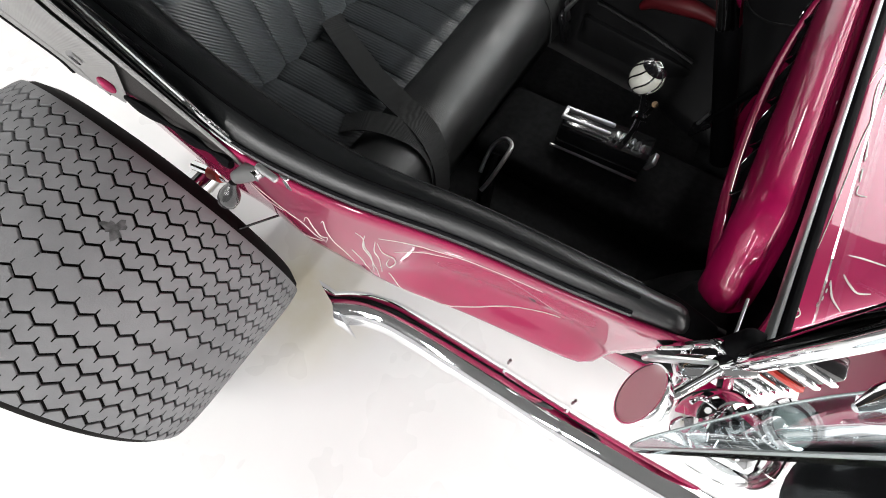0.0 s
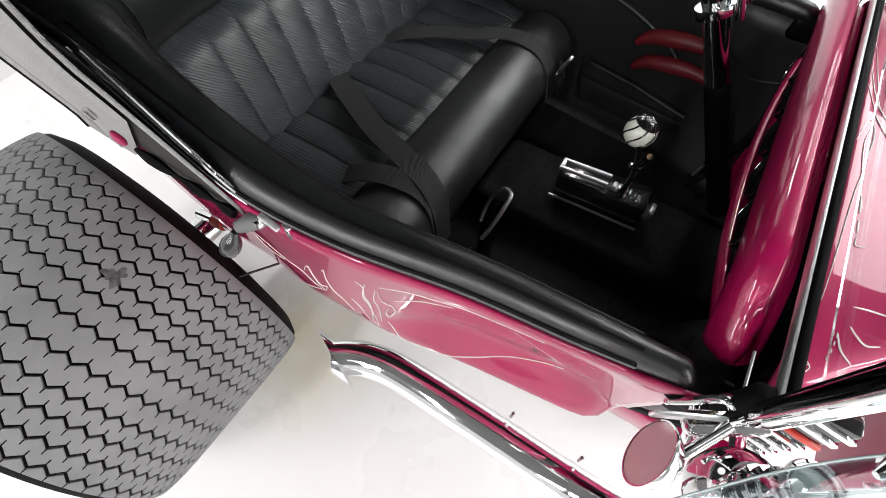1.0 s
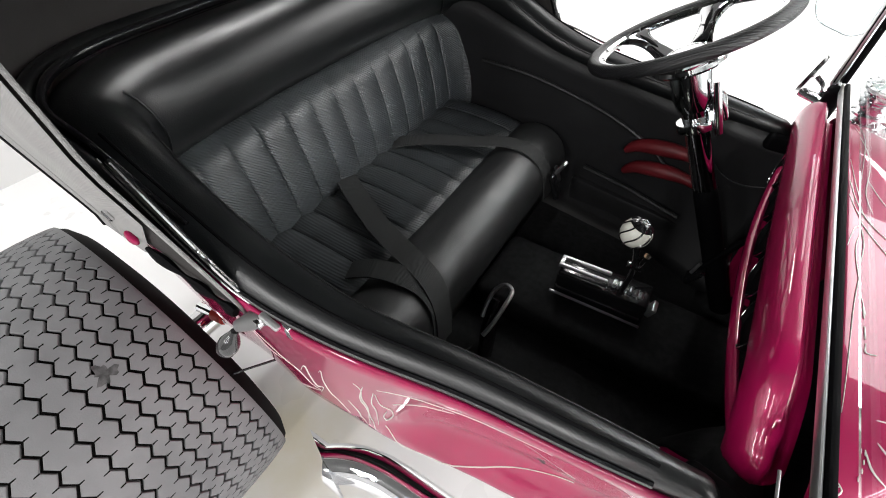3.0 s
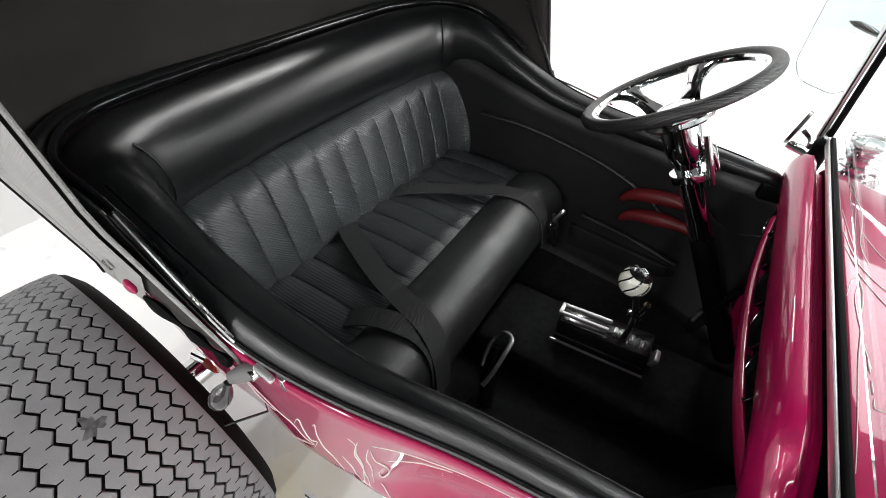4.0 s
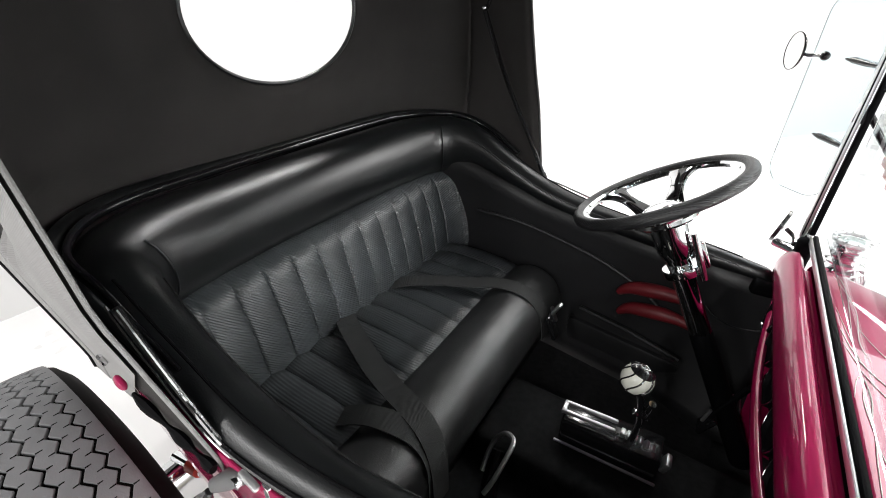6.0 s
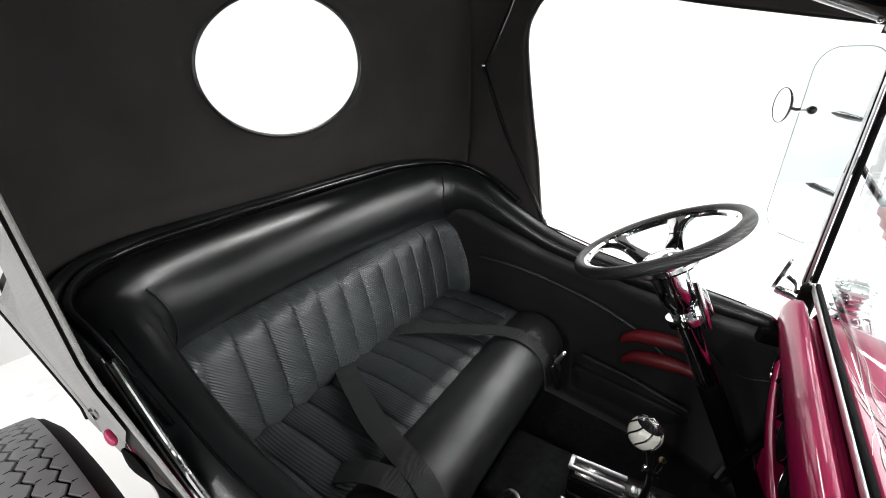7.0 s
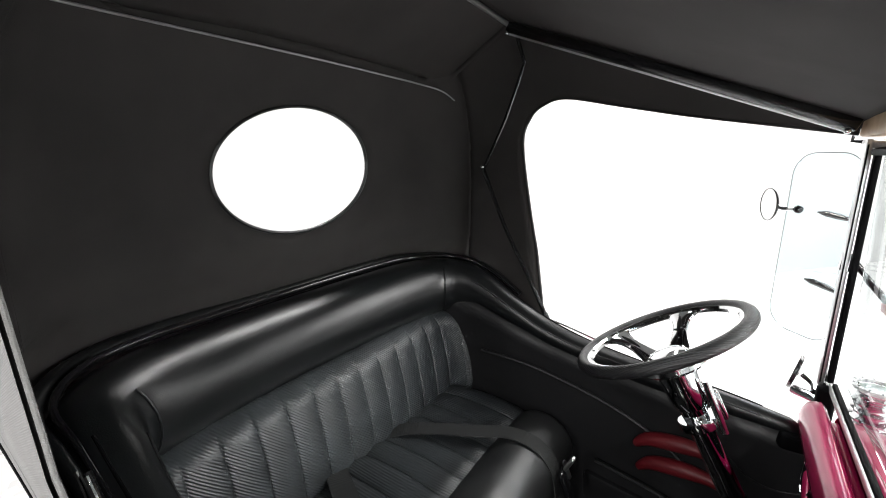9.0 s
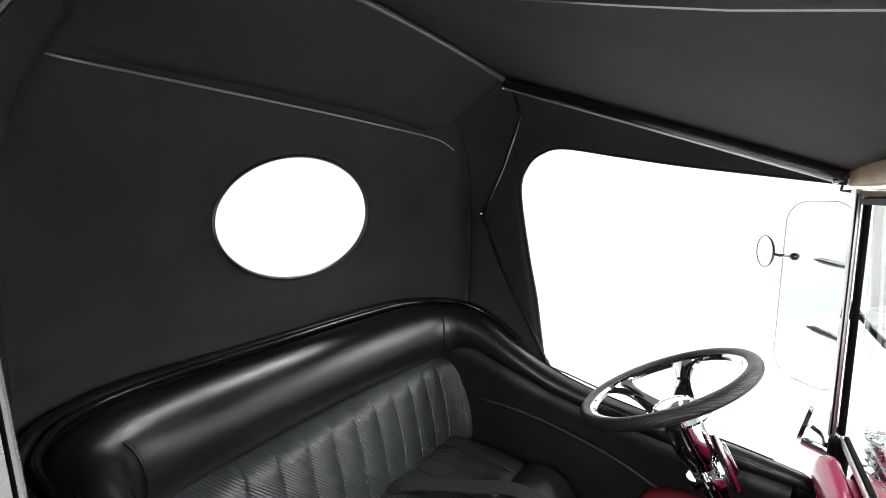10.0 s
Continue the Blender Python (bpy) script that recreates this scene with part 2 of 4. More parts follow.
def spline(pts, n):
    """n points on a smooth curve through points of any width."""
    p = [np.array(q, float) for q in pts]
    out = []
    k = len(p) - 1
    for i in range(n):
        s = i / (n - 1) * k
        a = min(int(s), k - 1)
        u = s - a
        p0, p1, p2, p3 = p[max(a - 1, 0)], p[a], p[a + 1], p[min(a + 2, k)]
        q = 0.5 * (2 * p1 + (p2 - p0) * u + (2 * p0 - 5 * p1 + 4 * p2 - p3) * u * u + (3 * p1 - p0 - 3 * p2 + p3) * u ** 3)
        out.append(tuple(float(c) for c in q))
    return out


def curve1(table, x):
    """A number that follows a short table of (x, value)."""
    return float(np.interp(x, [a for a, _ in table], [b for _, b in table]))


def axis(origin, z_dir, x_hint=(1, 0, 0)):
    """A frame at origin whose z points along z_dir."""
    z = Vector(z_dir).normalized()
    x = Vector(x_hint)
    x = (x - z * x.dot(z)).normalized()
    y = z.cross(x)
    return Matrix(((x[0], y[0], z[0], origin[0]), (x[1], y[1], z[1], origin[1]), (x[2], y[2], z[2], origin[2]), (0, 0, 0, 1)))


def rounded(w, h, r, n=8, cx=0.0, cy=0.0):
    out = []
    for qx, qy, a0 in ((1, 1, 0), (-1, 1, 90), (-1, -1, 180), (1, -1, 270)):
        for i in range(n + 1):
            a = radians(a0 + 90 * i / n)
            out.append((cx + qx * (w / 2 - r) + r * math.cos(a), cy + qy * (h / 2 - r) + r * math.sin(a)))
    return out


# ---- the studio ----
def wall(name, a, b, height=3.4, thick=0.12):
    d = Vector((b[0] - a[0], b[1] - a[1], 0))
    g = Geo()
    m = axis((a[0], a[1], 0), (0, 0, 1), d)
    L = d.length
    g.add([(0, 0, 0), (L, 0, 0), (L, -thick, 0), (0, -thick, 0), (0, 0, height), (L, 0, height), (L, -thick, height), (0, -thick, height)],
          [(0, 1, 5, 4), (2, 3, 7, 6), (1, 2, 6, 5), (3, 0, 4, 7), (4, 5, 6, 7), (0, 3, 2, 1)], m)
    if name == "wall_south":
        return tagged(part(name, g, DARK, smooth=False), "plain studio wall, unseen, greyed for darker reflections", "wall", kind="structure")
    return tagged(part(name, g, WALL, smooth=False), "plain white painted studio wall", "wall", kind="structure")


CORNERS = [(-3.02, -7.0), (12.5, -7.0), (12.5, 9.0), (2.6, 9.0), (-3.02, 1.78)]
for nm, i in (("wall_south", 0), ("wall_east", 1), ("wall_north", 2), ("wall_diagonal", 3), ("wall_west", 4)):
    wall(nm, CORNERS[(i + 1) % 5], CORNERS[i])
g = Geo()
g.add([(-8, -8, 0), (14, -8, 0), (14, 12, 0), (-8, 12, 0), (-8, -8, -0.1), (14, -8, -0.1), (14, 12, -0.1), (-8, 12, -0.1)],
      [(0, 1, 2, 3), (7, 6, 5, 4), (0, 4, 5, 1), (1, 5, 6, 2), (2, 6, 7, 3), (3, 7, 4, 0)])
tagged(part("floor", g, FLOOR, smooth=False), "glossy white epoxy studio floor with faint yellow stains", "floor", kind="structure")
g = Geo()
g.add([(-8, -8, 3.4), (14, -8, 3.4), (14, 12, 3.4), (-8, 12, 3.4), (-8, -8, 3.5), (14, -8, 3.5), (14, 12, 3.5), (-8, 12, 3.5)],
      [(3, 2, 1, 0), (4, 5, 6, 7), (0, 1, 5, 4), (1, 2, 6, 5), (2, 3, 7, 6), (3, 0, 4, 7)])
tagged(part("ceiling", g, CEIL, smooth=False), "plain studio ceiling, unseen, darkened for reflections", "ceiling", kind="structure")

# ---- the car ----
car = new("hot_rod")
car.location = (-0.3, 0, 0)
PLACE["hot_rod"] = pose(-0.3, 0, 0)
tagged(car, "candy magenta hot rod roadster, black interior, black canvas top", "car")

# Rim of the tub: x, half width, height, half breadth and half height of the padded roll.
RIM = [(0.168, 0.428, 0.944, 0.019, 0.021), (0.05, 0.443, 0.950, 0.025, 0.027), (-0.10, 0.460, 0.957, 0.029, 0.029),
       (-0.27, 0.490, 0.966, 0.035, 0.031), (-0.40, 0.503, 0.990, 0.042, 0.036), (-0.52, 0.506, 1.034, 0.043, 0.046),
       (-0.64, 0.506, 1.082, 0.053, 0.064), (-0.748, 0.491, 1.082, 0.070, 0.087), (-0.826, 0.396, 1.072, 0.096, 0.096),
       (-0.852, 0.20, 1.068, 0.102, 0.096), (-0.856, 0.0, 1.067, 0.102, 0.096)]
FULL = RIM + [(x, -y, z, a, b) for x, y, z, a, b in reversed(RIM[:-1])]


def sweep_rim(rows, n=14, squeeze=1.0):
    g = Geo()
    out = []
    for i, (x, y, z, a, b) in enumerate(rows):
        p, q = rows[max(i - 1, 0)], rows[min(i + 1, len(rows) - 1)]
        t = Vector((q[0] - p[0], q[1] - p[1], 0)).normalized()
        s = Vector((t.y, -t.x, 0))
        out.append([Vector((x, y, z)) + a * squeeze * math.cos(k) * s + b * math.sin(k) * Vector((0, 0, 1)) for k in (2 * math.pi * j / n for j in range(n))])
    g.grid(out, False, True)
    return g


def outward(rows, i):
    p, q = rows[max(i - 1, 0)], rows[min(i + 1, len(rows) - 1)]
    t = Vector((q[0] - p[0], q[1] - p[1], 0)).normalized()
    return Vector((-t.y, t.x, 0))


pad_rows = spline(FULL, 161)
cap = [(0.196, 0.426, 0.921, 0.003, 0.004), (0.193, 0.426, 0.926, 0.010, 0.010), (0.187, 0.427, 0.933, 0.015, 0.016), (0.178, 0.4275, 0.940, 0.018, 0.020)]
part("rim_pad", sweep_rim(cap + list(pad_rows) + [(x, -y, z, a, b) for x, y, z, a, b in reversed(cap)], 20), VINYL, car, "black padded vinyl roll round the cockpit rim")

# Creases along the padded rim, and the glossy welt on its outer edge.
for k, r, nm, mat, lb in ((0.55, 0.0022, "pad_crease", TRIM, ""), (1.80, 0.0024, "pad_crease", GUM, ""), (2.85, 0.0050, "rim_welt", PIPING, "glossy black welt along the rim")):
    pts = []
    for i, (x, y, z, a, b) in enumerate(pad_rows):
        o = outward(pad_rows, i)
        if o.dot(Vector((x + 0.3, y, 0))) < 0:
            o = -o
        pts.append(Vector((x, y, z)) - math.cos(k) * a * o + math.sin(k) * b * Vector((0, 0, 1)))
    part(nm, Geo().tube(pts[4:50], r, 8), mat, car, lb)
    part(nm, Geo().tube(pts[-50:-4], r, 8), mat, car, lb)

# Bright strips on the outer edge of the far rim.
for dy, dz, r in ((0.0, 0.0, 0.0042), (0.016, 0.006, 0.0026)):
    part("rim_strip", Geo().tube([(x, y + dy, z + dz) for x, y, z in spline([(-0.470, 0.531, 1.022), (-0.42, 0.532, 1.008), (-0.367, 0.532, 0.998), (-0.30, 0.530, 0.984), (-0.24, 0.524, 0.974)], 20)], r, 8), CHROME, car, "thin chrome strip on the rim")

def near_mould(x):
    """How far the near flank takes on its tucked and flared moulding."""
    return curve1([(-0.30, 0.0), (-0.16, 0.85), (0.0, 1.0), (0.14, 0.9), (0.21, 0.0)], x)


def tuck(z):
    """How far the moulded flank lies inside its upper edge."""
    return curve1([(0.48, -0.085), (0.54, -0.055), (0.575, -0.030), (0.595, -0.019), (0.61, -0.020), (0.635, -0.037), (0.66, -0.055), (0.685, -0.064), (0.71, -0.062), (0.76, -0.047), (0.83, -0.027), (0.93, 0.0)], z)


# Body sides: from the firewall along the flank, round the tail and back.
FRONT = [(0.62, 0.30, 0.93), (0.50, 0.325, 0.935), (0.40, 0.362, 0.938), (0.34, 0.400, 0.94), (0.28, 0.434, 0.942), (0.20, 0.445, 0.945)]
half = FRONT + [(x - (a if i > 7 else 0.0) * (1 if i > 8 else 0.6), y + (a if i < 7 else a * 0.75 if i == 7 else a * 0.4 if i == 8 else 0), z - 0.01) for i, (x, y, z, a, b) in enumerate(RIM) if i > 0]
seam = spline(half + [(x, -y + curve1([(0.22, 0.0), (0.28, 0.025), (0.35, 0.05), (0.62, 0.05)], x), z) for x, y, z in reversed(half[:-1])], 181)
rows = []
for i, (x, y, z) in enumerate(seam):
    o = outward([(*q, 0, 0) for q in seam], i)
    if o.dot(Vector((x + 0.3, y, 0))) < 0:
        o = -o
    lean = curve1([(-0.9, 0.060), (-0.55, 0.034), (-0.4, 0.016), (-0.25, 0.004), (-0.1, -0.006), (0.10, -0.015), (0.17, 0.010), (0.22, 0.05), (0.35, 0.07)], x)
    if y < 0:
        lean += curve1([(0.225, 0.0), (0.30, 0.10), (0.62, 0.12)], x)
    bulge = curve1([(-0.4, 0.002), (-0.1, 0.008), (0.1, 0.006), (0.2, 0.0)], x)
    col = []
    mould = near_mould(x) if y < 0 else 0.0
    for h in (z, z - 0.03, z - 0.065, z - 0.10, 0.80, 0.76, 0.73, 0.705, 0.685, 0.67, 0.655, 0.64, 0.625, 0.61, 0.60, 0.59, 0.575, 0.55, 0.515, 0.48):
        f = min(1.0, (z - h) / (z - 0.68))
        plain = bulge * math.sin(f * math.pi) - lean * f - max(0.0, 0.70 - h) * 0.22
        off = plain + (tuck(h) - plain) * mould
        col.append(Vector((x, y, h)) + off * o)
    rows.append(col)
FLANK = [c for c in rows if c[0].y < 0 and -0.6 < c[0].x < 0.3]
part("kick_panel", Geo().grid([[p + Vector((0, 0.014, 0)) for p in c[1:]] for c in rows if c[0].y < 0 and 0.13 < c[0].x < 0.46]), CARPET, car, "black carpeted kick panel", solid=0.003)
part("body_shell", Geo().grid(rows), PAINT, car, "candy magenta painted body side with white pinstripes", solid=0.006)

# Cowl ahead of the windscreen.
rows = []
for i in range(25):
    x = 0.238 + (0.62 - 0.238) * i / 24
    w = curve1([(0.2, 0.447), (0.28, 0.436), (0.34, 0.402), (0.40, 0.362), (0.50, 0.325), (0.62, 0.30)], x)
    zc = curve1([(0.2, 1.035), (0.4, 1.022), (0.62, 1.0)], x)
    nw = w - curve1([(0.22, 0.0), (0.28, 0.025), (0.35, 0.05), (0.62, 0.05)], x)
    rows.append([(x, (w if s > 0 else nw) * s * (abs(math.sin(k)) ** 0.55), 0.938 + (zc - 0.938) * (abs(math.cos(k)) ** 0.55)) for k, s in ((abs(-90 + 180 * j / 40) * math.pi / 180, -1 if j < 20 else 1) for j in range(41))])
cowl = part("cowl", Geo().grid(rows), PAINT, car, "candy magenta cowl with white pinstripes", solid=0.005)
g = Geo().box(0.02, 0.56, 0.45, 0.006, pose(0.612, 0, 0.71))
part("firewall", g, PAINT, car)

# Dashboard roll behind the windscreen, its dark gauge board and lower lip.
rows = []
for j in range(61):
    y = -0.350 + 0.795 * j / 60
    e = max(0.0, (abs(y - 0.01) - (0.265 if y < 0 else 0.36)) / 0.08)
    drop = 0.05 * e * e
    bow = 0.004 * (1 - (y / 0.45) ** 2)
    prof = [(0.234, 1.002), (0.227, 1.000), (0.220, 1.002), (0.2155, 1.008), (0.2125, 1.019), (0.2090, 1.031), (0.2030, 1.037), (0.1930, 1.036), (0.1845, 1.0305), (0.1785, 1.020), (0.175, 1.005), (0.175, 0.989), (0.179, 0.976), (0.190, 0.967), (0.203, 0.964)]
    rows.append([(x - bow * (0.236 - x) / 0.06 + 0.012 * e * e, y, z - drop) for x, z in prof])
first = list(rows[0])
mx = sum(p[0] for p in first) / len(first) + 0.008
mz = sum(p[2] for p in first) / len(first) - 0.012
for sc, dy in ((0.90, -0.010), (0.66, -0.019), (0.34, -0.025), (0.03, -0.027)):
    rows.insert(0, [(mx + (x - mx) * sc, y + dy, mz + (z - mz) * sc) for x, y, z in first])
part("dash_roll", Geo().grid(rows), PAINT, car, "glossy magenta rolled dashboard top", solid=0.004)
g = Geo()
g.grid([[(0.214 + 0.05 * (y - 0.03) ** 2, y, 0.975), (0.206 + 0.12 * (y - 0.03) ** 2, y, 0.87)] for y in (-0.30 + 0.75 * j / 30 for j in range(31))])
part("gauge_board", g, BLACK, car, "black gauge board", solid=0.006)
lip = [(0.182 + 0.20 * (y - 0.05) ** 2, y, 0.877 + 0.045 * (abs(y - 0.02) / 0.45) ** 3) for y in (-0.37 + 0.82 * j / 60 for j in range(61))]
part("dash_lip", Geo().tube(lip, 0.008, 12, flat=1.6), PAINT, car, "magenta lower lip of the dashboard")
for gy in (-0.135, -0.025, 0.085, 0.20, 0.31):
    m = axis((0.206, gy, 0.918), (-1, 0, 0.12), (0, 1, 0))
    gauge = part("gauge", Geo().turned([(0.046, 0), (0.046, 0.012), (0.040, 0.014), (0.039, 0.006)], 32, m), GUM, car, "black gauge with thin chrome bezel")
    part("bezel", Geo().tube([m @ Vector((0.0445 * math.cos(a), 0.0445 * math.sin(a), 0.013)) for a in (2 * math.pi * k / 32 for k in range(32))], 0.0009, 6, True), CHROME, gauge)

for s in (-1, 1):
    part("rim_end", Geo().box(0.075, 0.055, 0.040, 0.010, pose(0.186, s * 0.425, 0.922, 0, 4, s * 8), 3), GUM, car, "black padded end of the cockpit rim")
part("dash_end", Geo().box(0.060, 0.10, 0.10, 0.02, pose(0.214, -0.385, 0.872), 4), CARPET, car, "black vinyl dashboard end pad")

# Floor pan, tunnel, inner panels.
edge = [(-0.84, 0.36), (-0.6, 0.42), (-0.3, 0.415), (-0.05, 0.385), (0.10, 0.375), (0.22, 0.34), (0.36, 0.31)]
g = Geo().plate([(x, y) for x, y in edge] + [(x, -y) for x, y in reversed(edge)], 0.02, pose(0, 0, 0.482))
part("floor_pan", g, CARPET, car, "black carpeted floor")
part("tunnel", Geo().box(0.62, 0.24, 0.09, 0.03, pose(0.0, 0.05, 0.535), 4), CARPET, car, "black carpeted transmission tunnel")
g = Geo()
g.grid([[(0.36, y, 0.92), (0.40, y, 0.72), (0.36, y, 0.55), (0.20, y, 0.50)] for y in (-0.31 + 0.62 * j / 12 for j in range(13))])
part("toe_board", g, CARPET, car, "black carpeted toe board", solid=0.01)
for s in (-1, 1):
    rows = []
    for i in range(41):
        x = 0.235 - 0.995 * i / 40
        y = curve1([(-0.76, 0.452), (-0.64, 0.466), (-0.52, 0.468), (-0.40, 0.470), (-0.27, 0.464), (-0.1, 0.440), (0.05, 0.425), (0.3, 0.40)], x)
        zt = curve1([(-0.76, 1.08), (-0.64, 1.05), (-0.52, 1.01), (-0.40, 0.975), (-0.27, 0.955), (0.3, 0.93)], x)
        rows.append([(x, s * (y + 0.006 * math.sin(3 * t) - curve1([(0.0, 0.0), (0.24, 0.08)], x) * t * t - 0.04 * t ** 4 + (near_mould(x) * tuck(zt + (0.49 - zt) * t) if s < 0 else 0.0)), zt + (0.49 - zt) * t) for t in (k / 10 for k in range(11))])
    part("side_panel", Geo().grid(rows), TRIM, car, "black upholstered inner side panel", solid=0.008)
    pts = spline([(-0.60, s * 0.447, 0.90), (-0.46, s * 0.456, 0.893), (-0.32, s * 0.456, 0.872), (-0.18, s * 0.444, 0.845), (-0.06, s * 0.43, 0.80), (0.02, s * 0.42, 0.74)], 40)
    part("welt", Geo().tube(pts, 0.006, 8), TRIM, car, "rounded black vinyl welt")
g = Geo()
for yo, zo in ((0.40, 0.625), (0.435, 0.64)):
    part("sill_bar", Geo().tube([(-0.22, yo + 0.03, zo + 0.055), (-0.08, yo + 0.015, zo + 0.045), (0.07, yo - 0.015, zo + 0.03)], 0.006, 8), VINYL, car, "black vinyl sill piping")
g.box(0.34, 0.06, 0.12, 0.012, pose(-0.08, 0.445, 0.565, 0, 0, -7))
part("sill_box", g, TRIM, car, "black padded sill box")

# ---- seat ----
seat = part("seat_base", Geo().box(0.42, 0.88, 0.22, 0.03, pose(-0.55, 0.01, 0.60), 3), VINYL, car, "black vinyl bench seat base")
part("seat_core", Geo().box(0.05, 0.88, 0.42, 0.02, pose(-0.812, 0.0, 0.86, 0, -6, 0)), VINYL, car, "black vinyl panel behind the backrest")
PLEAT = 0.0715


def pleat(v, depth):
    return depth * abs(math.sin(math.pi * v / PLEAT)) ** 0.5


rows = []
for i in range(29):
    t = i / 28
    row = []
    for j in range(209):
        y = -0.447 + 0.922 * j / 208
        e = max(0.0, (abs(y - 0.014) - 0.395) / 0.066)
        wrap = (0.045 if y > 0 else 0.012) * e * e
        lift = pleat(y + 0.0375, 0.0095) * min(1, 6 * t, 9 * (1.02 - t))
        x = -0.690 - 0.062 * t + wrap + 0.012 * math.sin(math.pi * t) + lift - 0.040 * (max(0, t - 0.86) / 0.14) ** 2
        z = 0.735 + 0.268 * t - (0.012 if y > 0 else 0.05 * t) * e * e
        row.append((x, y, z))
    rows.append(row)
backrest = part("backrest", Geo().grid(rows), WEAVE, car, "charcoal pleated woven vinyl bench backrest", sharp=70, solid=0.02)
for s in (-1, 1):
    ring = [(math.cos(k), math.sin(k)) for k in (radians(-70 + 12 * q) for q in range(11))]
    r0 = next(r for r in spline(RIM, 120) if r[0] < -0.772)
    o = Vector((0.72, -s * 0.69, 0))
    part("seam", Geo().tube([Vector((r0[0], s * r0[1], r0[2])) + (r0[3] + 0.0012) * a * o + (r0[4] + 0.0012) * b * Vector((0, 0, 1)) for a, b in ring], 0.002, 6), VINYL, car)

rows = []
for i in range(41):
    t = i / 40
    row = []
    for j in range(209):
        y = -0.435 + 0.88 * j / 208
        x = -0.72 + 0.29 * t
        inside = min(1.0, 12 * t, 10 * (1.0 - t))
        z = 0.742 + 0.022 * math.sin(math.pi * min(1, t * 0.9 + 0.1)) + pleat(y + 0.005, 0.010) * max(0, inside) + 0.012 * t
        z -= 0.018 * math.exp(-(((y - 0.22) / 0.13) ** 2 + ((t - 0.55) / 0.4) ** 2)) + 0.014 * math.exp(-(((y + 0.22) / 0.13) ** 2 + ((t - 0.55) / 0.4) ** 2))
        z -= 0.03 * max(0.0, (abs(y) - 0.37) / 0.07) ** 2
        row.append((x, y, z))
    rows.append(row)
part("cushion", Geo().grid(rows), WEAVE, car, "charcoal pleated woven vinyl seat cushion", sharp=70, solid=0.02)
rows = []
for j in range(61):
    y = -0.435 + 0.88 * j / 60
    e = max(0.0, (abs(y - 0.005) - 0.39) / 0.05)
    r = 0.098 * math.sqrt(max(0.02, 1 - 0.75 * min(1, e) ** 2))
    rows.append([(-0.372 + 1.0 * r * math.cos(k), y, 0.690 + r * math.sin(k) + 0.003 * math.sin(9 * y)) for k in (2 * math.pi * q / 28 for q in range(28))])
part("seat_roll", Geo().grid(rows, False, True), LIT_VINYL, car, "black vinyl front roll of the bench")
part("seat_apron", Geo().box(0.05, 0.86, 0.17, 0.015, pose(-0.345, 0.0, 0.578)), VINYL, car)


def strap(pts, width, thick, n=40, name="seat_belt", label="dark grey webbing seat belt"):
    """A flat band along points of (x, y, z, tilt direction x, y, z)."""
    pts = spline(pts, n)
    rows = []
    for i, p in enumerate(pts):
        a, b = pts[max(i - 1, 0)], pts[min(i + 1, n - 1)]
        t = Vector((b[0] - a[0], b[1] - a[1], b[2] - a[2])).normalized()
        nrm = Vector(p[3:6])
        nrm = (nrm - t * nrm.dot(t)).normalized()
        s = t.cross(nrm)
        c = Vector(p[:3])
        rows.append([c + s * width / 2 - nrm * thick / 2, c + s * width / 2 + nrm * thick / 2, c - s * width / 2 + nrm * thick / 2, c - s * width / 2 - nrm * thick / 2])
    return part(name, Geo().grid(rows, False, True), WEB, car, label)


strap([(-0.70, 0.085, 0.765, 0.2, 0, 1), (-0.648, 0.116, 0.787, 0, 0, 1), (-0.57, 0.160, 0.795, 0, 0, 1), (-0.488, 0.202, 0.797, 0, 0, 1), (-0.41, 0.248, 0.798, 0, 0, 1), (-0.335, 0.262, 0.788, 0.4, 0, 1), (-0.285, 0.268, 0.74, 1, 0, 0.4), (-0.266, 0.27, 0.66, 1, 0, 0)], 0.048, 0.003)
strap([(-0.475, -0.315, 0.778, 0, 0, 1), (-0.426, -0.297, 0.797, 0, 0, 1), (-0.372, -0.280, 0.796, 0.1, 0, 1), (-0.318, -0.268, 0.780, 0.5, 0, 1), (-0.280, -0.272, 0.735, 1, 0, 0.4), (-0.266, -0.29, 0.62, 1, 0, 0)], 0.048, 0.003)
strap([(-0.71, -0.075, 0.775, 0.2, 0, 1), (-0.64, -0.12, 0.793, 0, 0, 1), (-0.575, -0.155, 0.798, 0, 0, 1), (-0.49, -0.195, 0.799, 0, 0, 1), (-0.42, -0.218, 0.797, 0, 0, 1), (-0.322, -0.245, 0.786, 0.5, 0, 1), (-0.278, -0.262, 0.735, 1, 0, 0.4), (-0.262, -0.275, 0.64, 1, 0, 0)], 0.052, 0.003)
for by, bz, ty in ((0.275, 0.70, 8), (-0.315, 0.62, -5)):
    m = pose(-0.252, by, bz, 0, 68, ty)
    bk = part("buckle", Geo().box(0.075, 0.045, 0.014, 0.005, m), BLACK, car, "black belt buckle with chrome edge")
    part("tongue", Geo().plate(rounded(0.05, 0.012, 0.004, 4), 0.004, m @ pose(-0.03, 0.012, 0.008, 20, 0, 0)), STEEL, bk)

part("belt_end", Geo().box(0.010, 0.018, 0.054, 0.0045, pose(-0.244, 0.262, 0.770, 12, 25, 0), 3), SATIN, bpy.data.objects["buckle"], "bright belt tongue")

